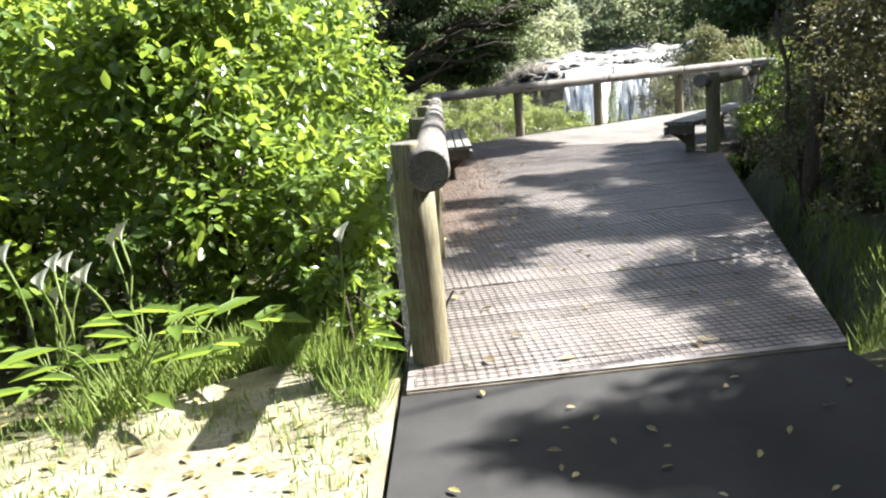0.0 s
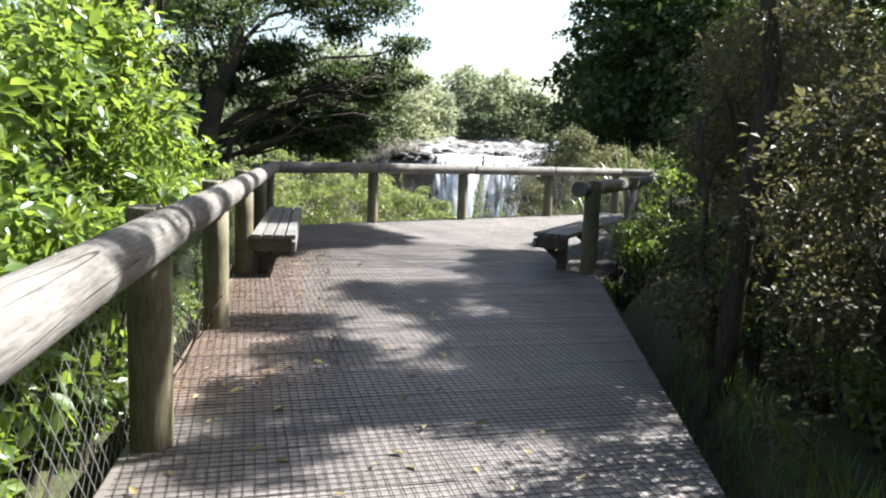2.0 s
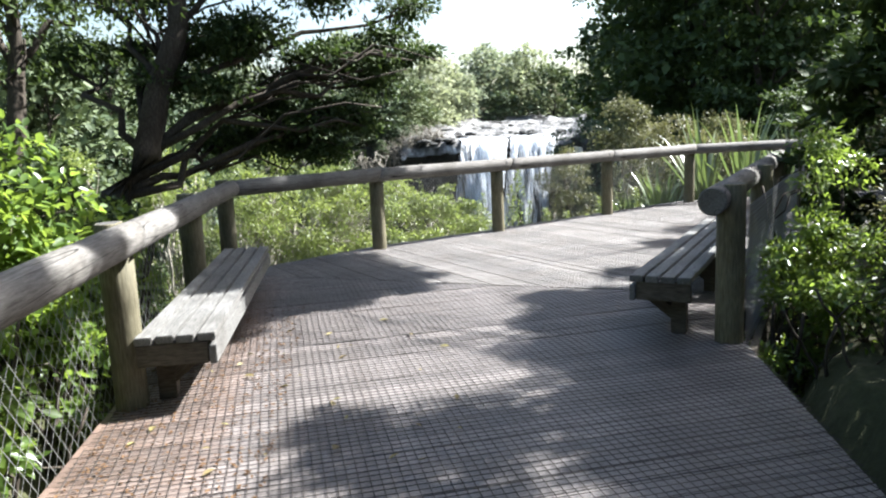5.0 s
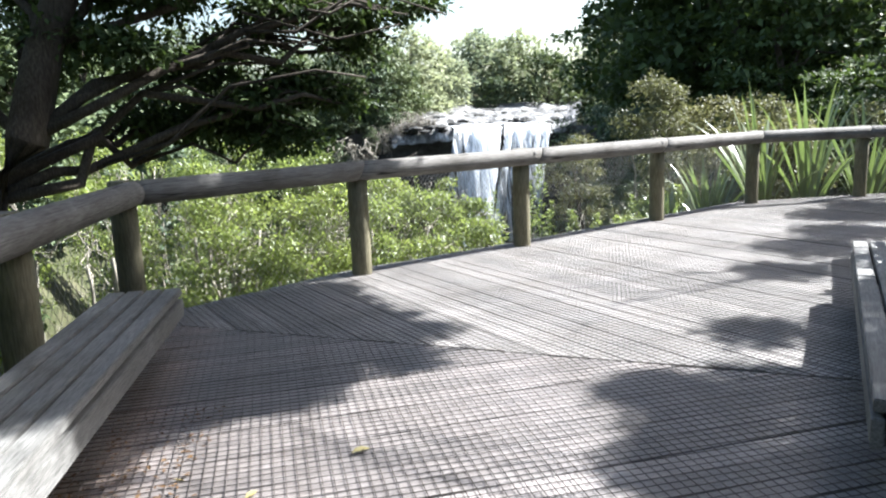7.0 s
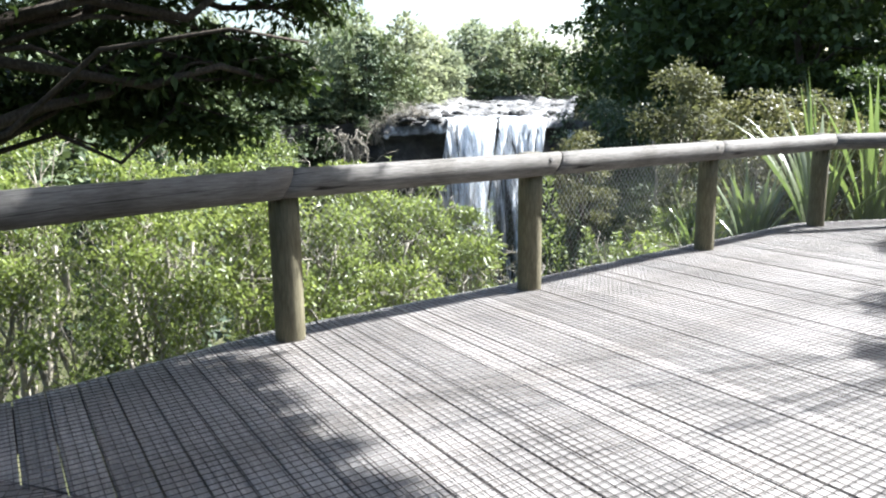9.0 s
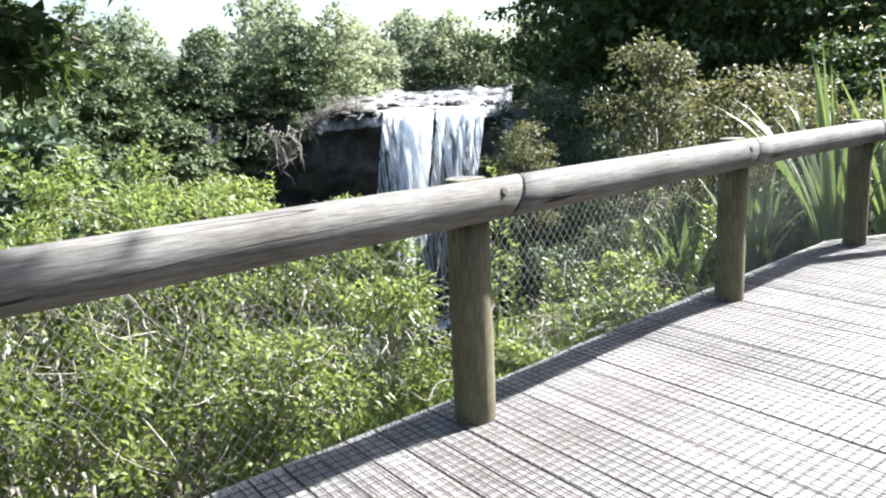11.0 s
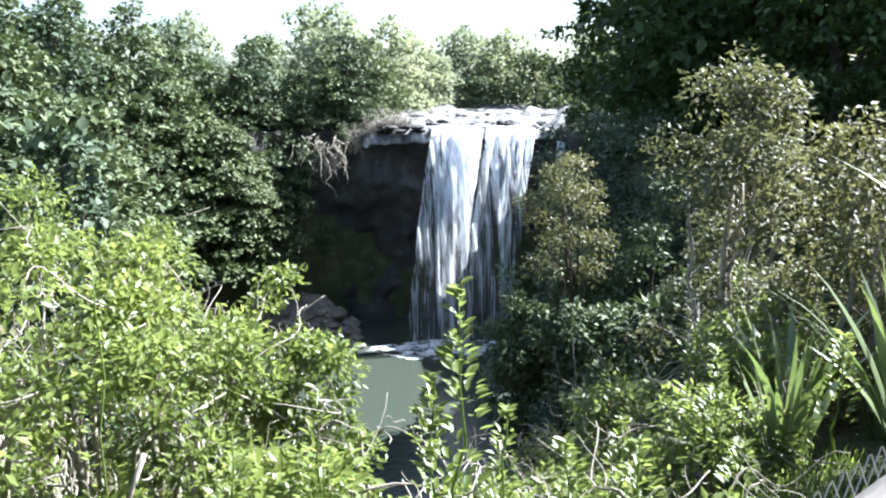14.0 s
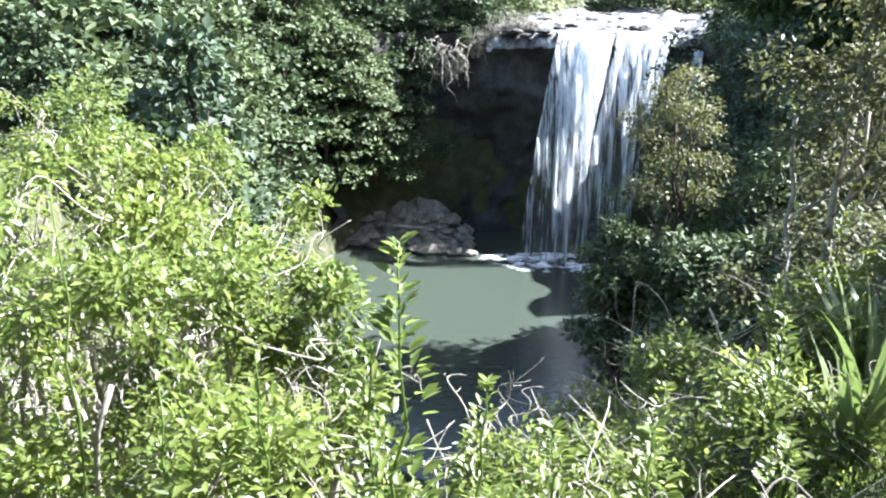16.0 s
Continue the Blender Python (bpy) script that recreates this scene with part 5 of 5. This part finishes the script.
litter("dry yellow leaves fallen on the boardwalk", 130, (-0.15, 1.8, 5.7, 13.5), 0.012, 0.06, M_L_DRY)
litter("dry leaves fallen on the asphalt path", 110, (-0.2, 1.75, 2.0, 5.5), 0.0, 0.042, M_L_DRY)
litter("brown needles and leaf scraps gathered along the boards", 2600, (-0.15, 0.75, 8.6, 14.2), 0.010, 0.022, M_L_NEEDLE)
litter("dead leaves and debris on the verge", 900, (-3.4, -0.3, 2.4, 5.8), -0.008, 0.05, M_L_DRY)


# arum-like plants with white flowers and broad leaves at the foot of the shrubs
def lily(rng, x, y, flowers, size=1.0):
    t = thing("lily_plant", "broad-leaved lily plant with white funnel flowers", "plant", "lilies by the verge", m=pose(x, y, h(x, y)))
    for k in range(9):
        w, L = rng.random() * 6.283, (0.15 + 0.15 * rng.random()) * size
        hgt = (0.08 + 0.3 * rng.random()) * size ** 0.5
        tip = (math.cos(w) * 0.22, math.sin(w) * 0.22, hgt)
        v, f = tubes([bent(rng, (0, 0, 0), tip, 0.008, 0.004, 4, 0.1)], 5)
        stalk = put("stalk", mesh_of("stalk", v, f, M_L_GRASS, True), t)
        me = leaves_mesh("leaf", np.array([tip]), np.array([[math.cos(w), math.sin(w), 0.15]]), np.array([[0, 0, 1.0]]), np.array([L]), 0.26, M_L_BROAD, True, 0.3)
        put("leaf", me, t)
    for k in range(flowers):
        w = rng.random() * 6.283
        top = (math.cos(w) * 0.2, math.sin(w) * 0.2, 0.42 + 0.42 * rng.random())
        v, f = tubes([bent(rng, (0, 0, 0), top, 0.007, 0.006, 4, 0.08)], 5)
        put("stalk", mesh_of("stalk", v, f, M_L_GRASS, True), t)
        v, f = [], []
        for i in range(5):
            for q in range(10):
                a = 2 * math.pi * q / 10
                r = 0.007 + 0.036 * (i / 4) ** 1.6 * (1 + 0.3 * math.cos(a))
                v.append((top[0] + r * math.cos(a), top[1] + r * math.sin(a), top[2] + 0.07 * i / 4 + 0.03 * (i / 4) * math.cos(a)))
        for i in range(4):
            for q in range(10):
                f.append((i * 10 + q, i * 10 + (q + 1) % 10, i * 10 + 10 + (q + 1) % 10, i * 10 + 10 + q))
        put("flower", mesh_of("flower", v, f, M_PETAL, True), t, None, "white funnel flower")


for x, y, n in ((-2.05, 6.15, 4), (-1.6, 6.2, 3), (-1.85, 6.05, 2), (-1.3, 5.9, 0), (-1.15, 6.15, 0), (-1.5, 5.72, 0), (-0.6, 6.35, 1), (-2.5, 5.8, 2)):
    lily(rng, x, y, n, 1.15 if n == 0 else 0.9)

# ---- wire mesh on the deck ----


def inside_runs(poly, p, d):
    """Stretches of the line p + t d inside a polygon."""
    ts = []
    for i in range(len(poly)):
        a, b = poly[i], poly[(i + 1) % len(poly)]
        ex, ey = b[0] - a[0], b[1] - a[1]
        den = d[0] * ey - d[1] * ex
        if abs(den) > 1e-9:
            t = ((a[0] - p[0]) * ey - (a[1] - p[1]) * ex) / den
            u = ((a[0] - p[0]) * d[1] - (a[1] - p[1]) * d[0]) / den
            if 0 <= u < 1:
                ts.append(t)
    ts.sort()
    return list(zip(ts[::2], ts[1::2]))


def deck_mesh(poly, angle, pitch, r=0.0019):
    v, f = [], []
    for turn in (0, math.pi / 2):
        d = (math.cos(angle + turn), math.sin(angle + turn))
        n = (-d[1], d[0])
        offs = [x * n[0] + y * n[1] for x, y in poly]
        o = min(offs) + pitch / 2
        while o < max(offs):
            for t0, t1 in inside_runs(poly, (n[0] * o, n[1] * o), d):
                k = max(2, int((t1 - t0) / 0.35))
                i0 = len(v)
                for j in range(k + 1):
                    t = t0 + (t1 - t0) * j / k
                    x, y = n[0] * o + d[0] * t, n[1] * o + d[1] * t
                    wob = 0.004 * noise.noise(Vector((x * 1.5, y * 1.5, turn)))
                    z = 0.006 + (0.003 if turn else 0) + 0.003 * noise.noise(Vector((x * 2, y * 2, 5)))
                    x, y = x + n[0] * wob, y + n[1] * wob
                    v += [(x + n[0] * r, y + n[1] * r, z), (x, y, z + r * 1.5), (x - n[0] * r, y - n[1] * r, z)]
                for j in range(k):
                    q = i0 + j * 3
                    f += [(q, q + 1, q + 4, q + 3), (q + 1, q + 2, q + 5, q + 4)]
            o += pitch
    return mesh_of("wire_mesh", v, f, M_MESH)


M_MESH, _nt, _b = material("rusty_mesh")
_c = ramp(_nt, noise_of(_nt, 3.0), [(0.35, (0.03, 0.026, 0.024)), (0.65, (0.075, 0.06, 0.05))])
_nt.links.new(_c, _b.inputs["Base Color"])
_b.inputs["Roughness"].default_value = 0.6
_b.inputs["Metallic"].default_value = 0.4
app = [(-0.18, 5.62), (1.745, 5.72), (3.66, 12.1), (4.58, 13.32), (-0.18, 16.03)]
tagged(put("wire_mesh", deck_mesh(app, math.radians(5), 0.046), boardwalk), "square wire mesh stapled over the boards", kind="stuff")
tagged(put("wire_mesh", deck_mesh([(x, y - 0.05) for x, y in plat], pang, 0.046), boardwalk), "square wire mesh stapled over the boards", kind="stuff")

# ---- saplings, rocks, driftwood ----


def sapling(rng, x, y, top, leaf, n):
    z = h(x, y)
    t = thing("sapling", "young upright sapling with fresh green leaves", "plant", "saplings below the rail", m=pose(x, y, z))
    H = top - z
    stem = bent(rng, (0, 0, -0.1), (rng.normal(0, 0.05), rng.normal(0, 0.05), H), 0.012, 0.003, 8, 0.03)
    v, f = tubes([stem], 6)
    put("stem", mesh_of("stem", v, f, M_L_GRASS, True), t)
    fr = 0.35 + 0.65 * rng.random(n)
    w = rng.random(n) * 6.283
    pos = np.array([stem[min(8, int(q * 8))][:3] for q in fr])
    pos[:, 2] = fr * H
    ax = np.stack([np.cos(w), np.sin(w), 0.55 + 0.3 * rng.random(n)], -1)
    reach = (0.12 * (1 - fr) * 1.3)[:, None]
    put("leaves", leaves_mesh("leaves", pos + ax * reach, ax, np.tile([0, 0, 1.0], (n, 1)) + rng.normal(0, 0.3, (n, 3)), leaf * (0.7 + 0.6 * rng.random(n)), 0.42, M_L_SCRUB, True, 0.2), t)["kind"] = "stuff"


rng = np.random.default_rng(91)
for x, y, top, L, n in ((4.26, 20.6, 0.83, 0.075, 150), (4.15, 20.75, 0.45, 0.07, 110), (3.75, 21.0, 0.3, 0.06, 110), (4.9, 20.9, -0.05, 0.07, 100), (2.6, 21.6, 0.8, 0.06, 80), (5.4, 21.2, -0.15, 0.07, 90), (3.3, 20.9, 0.15, 0.06, 90), (4.6, 21.2, 0.1, 0.05, 110), (2.0, 21.0, 0.75, 0.06, 70), (6.3, 22.0, 0.0, 0.06, 120), (6.7, 23.0, -0.1, 0.06, 120), (6.0, 21.3, -0.25, 0.06, 110), (7.0, 21.8, 0.15, 0.07, 100), (5.8, 22.4, -0.6, 0.06, 100), (7.4, 23.6, 0.2, 0.06, 110)):
    sapling(rng, x, y, top, L, n)


def rock_mesh(seed, mat):
    bm = bmesh.new()
    bmesh.ops.create_icosphere(bm, subdivisions=2, radius=1)
    for v in bm.verts:
        k = 1 + 0.45 * noise.noise(v.co * 1.1 + Vector((seed * 5.3, 0, 0))) + 0.2 * noise.noise(v.co * 2.7 + Vector((0, seed * 3.1, 0)))
        v.co = Vector((v.co.x * k, v.co.y * k, v.co.z * k * 0.65))
    me = bpy.data.meshes.new("rock")
    bm.to_mesh(me)
    bm.free()
    me.materials.append(mat)
    return me


rocks = [rock_mesh(i, M_ROCK) for i in range(5)]
brink = np.random.default_rng(83)
for i in range(46):
    y = 106.9 + 34 * brink.random() ** 2.2
    side = i % 3 == 0
    x = 11.0 + (y - 107) * 0.28 + (7.5 * brink.random() if side else 24.5 * brink.random())
    r = (0.5 + 0.7 * brink.random()) * (1.0 if side else 0.75)
    z = bed(y) - 0.05 + (0.5 if side else 0.1)
    tagged(put("rock", rocks[i % 5], None, pose(x, y, z, 0, 0, brink.random() * 360) @ Matrix.Diagonal((r * 1.5, r * 1.1, r * 0.55, 1))), "dark wet boulder among the rapids above the falls", "rock", "river boulders")


def talus():
    """A bank of broken rock between the foot of the cliff and the pool."""
    v, f = [], []
    nx_, ny_ = 64, 26
    for j in range(ny_ + 1):
        for i in range(nx_ + 1):
            u, w = i / nx_, j / ny_
            x, y = -13 + 21 * u, 100.2 + 8 * w + 1.2 * math.sin(u * 5)
            rise = 4.6 * w ** 1.1 * (1 - 0.75 * smooth(0.80, 1.0, u)) + 0.9 * smooth(0, 0.15, w) * (1 - smooth(0.86, 1.0, u))
            v.append((x, y, -25.6 + float(rise) + 0.35 * noise.fractal(Vector((x * 0.5, y * 0.5, 2)), 1.0, 2.0, 5) + 0.3 * noise.cell(Vector((x * 0.8, y * 0.8, 4)))))
    for j in range(ny_):
        for i in range(nx_):
            q = j * (nx_ + 1) + i
            f.append((q, q + 1, q + nx_ + 2, q + nx_ + 1))
    return mesh_of("rock_bank", v, f, M_SHORE)


tagged(put("rock_bank", talus()), "bank of broken grey-brown rock at the foot of the cliff", "rock bank", kind="structure")
shore = [rock_mesh(i + 7, M_SHORE) for i in range(5)]
for i in range(110):
    u, w = rng.random(), rng.random() ** 1.3
    x, y = -11 + 19.5 * u, 100.2 + 6 * w + 1.2 * math.sin(u * 5)
    r = 0.4 + 0.95 * rng.random() ** 2
    z = -24.8 + 3.3 * w ** 1.1 * (1 - 0.75 * smooth(0.80, 1.0, u))
    tagged(put("rock", shore[i % 5], None, pose(x, y, float(z), 0, 0, rng.random() * 360) @ Matrix.Diagonal((r * 1.3, r, r * 0.8, 1))), "grey boulder on the shore of the pool", "rock", "shore boulders")
for i in range(30):
    x, y = 10 + 24 * rng.random(), 108 + 12 * rng.random()
    r = 0.3 + 0.5 * rng.random()
    tagged(put("rock", rocks[i % 5], None, pose(x + (y - 108) * 0.28, y, bed(y) + 0.1, 0, 0, rng.random() * 360) @ Matrix.Scale(r, 4)), "wet boulder in the rapids above the brink", "rock", "river boulders")
v, f = tubes([bent(rng, (-1.5, 102.9, -22.7), (3.6, 102.6, -23.0), 0.24, 0.15, 6, 0.03)], 8)
tagged(put("driftwood_log", mesh_of("driftwood_log", v, f, M_PALE, True)), "bleached driftwood log lying on the shore boulders", "log")

# hanging dead roots on the cliff edge
roots = thing("hanging_roots", "tangle of pale dead roots hanging from the cliff edge", "roots", m=pose(4.5, 105.5, -1.5))
for i in range(26):
    a = (rng.normal(0, 1.6), rng.normal(0, 0.6), rng.normal(0, 0.6))
    b = (a[0] + rng.normal(0, 1.3), a[1] - 0.6 * rng.random(), a[2] - 1.5 - 4 * rng.random())
    v, f = tubes([bent(rng, a, b, 0.09, 0.03, 7, 0.3)], 5)
    put("root", mesh_of("root", v, f, M_PALE, True), roots)


# leafless grey shrubs on the ledge beside the falls
def bare_shrub(x, y, z, spread, height):
    t = thing("bare_shrub", "leafless grey shrub with tangled pale twigs on the ledge", "shrub", "bare shrubs on the ledge", m=pose(x, y, z))
    for i in range(16):
        w = rng.random() * 6.283
        out = spread * (0.3 + 0.7 * rng.random())
        main = bent(rng, (0.3 * math.cos(w), 0.3 * math.sin(w), -0.3), (out * math.cos(w), out * math.sin(w), height * (0.3 + 0.7 * rng.random())), 0.06, 0.02, 6, 0.25)
        limbs = [main]
        for k in range(9):
            q = main[rng.integers(2, 7)]
            limbs.append(bent(rng, q[:3], np.array(q[:3]) + rng.normal(0, 0.75, 3) + np.array([0, 0, 0.2]), 0.03, 0.012, 4, 0.3))
        v, f = tubes(limbs, 4)
        put("branch", mesh_of("branch", v, f, M_PALE, True), t)


for x, y, z, sp, ht in ((12.6, 108.6, -0.6, 1.7, 2.6), (10.4, 108.2, -1.4, 1.9, 2.8), (14.8, 109.5, 0.0, 1.4, 1.6), (8.2, 107.6, -2.6, 1.6, 2.4), (5.6, 106.6, -5.0, 1.6, 3.0)):
    bare_shrub(x, y, z, sp, ht)
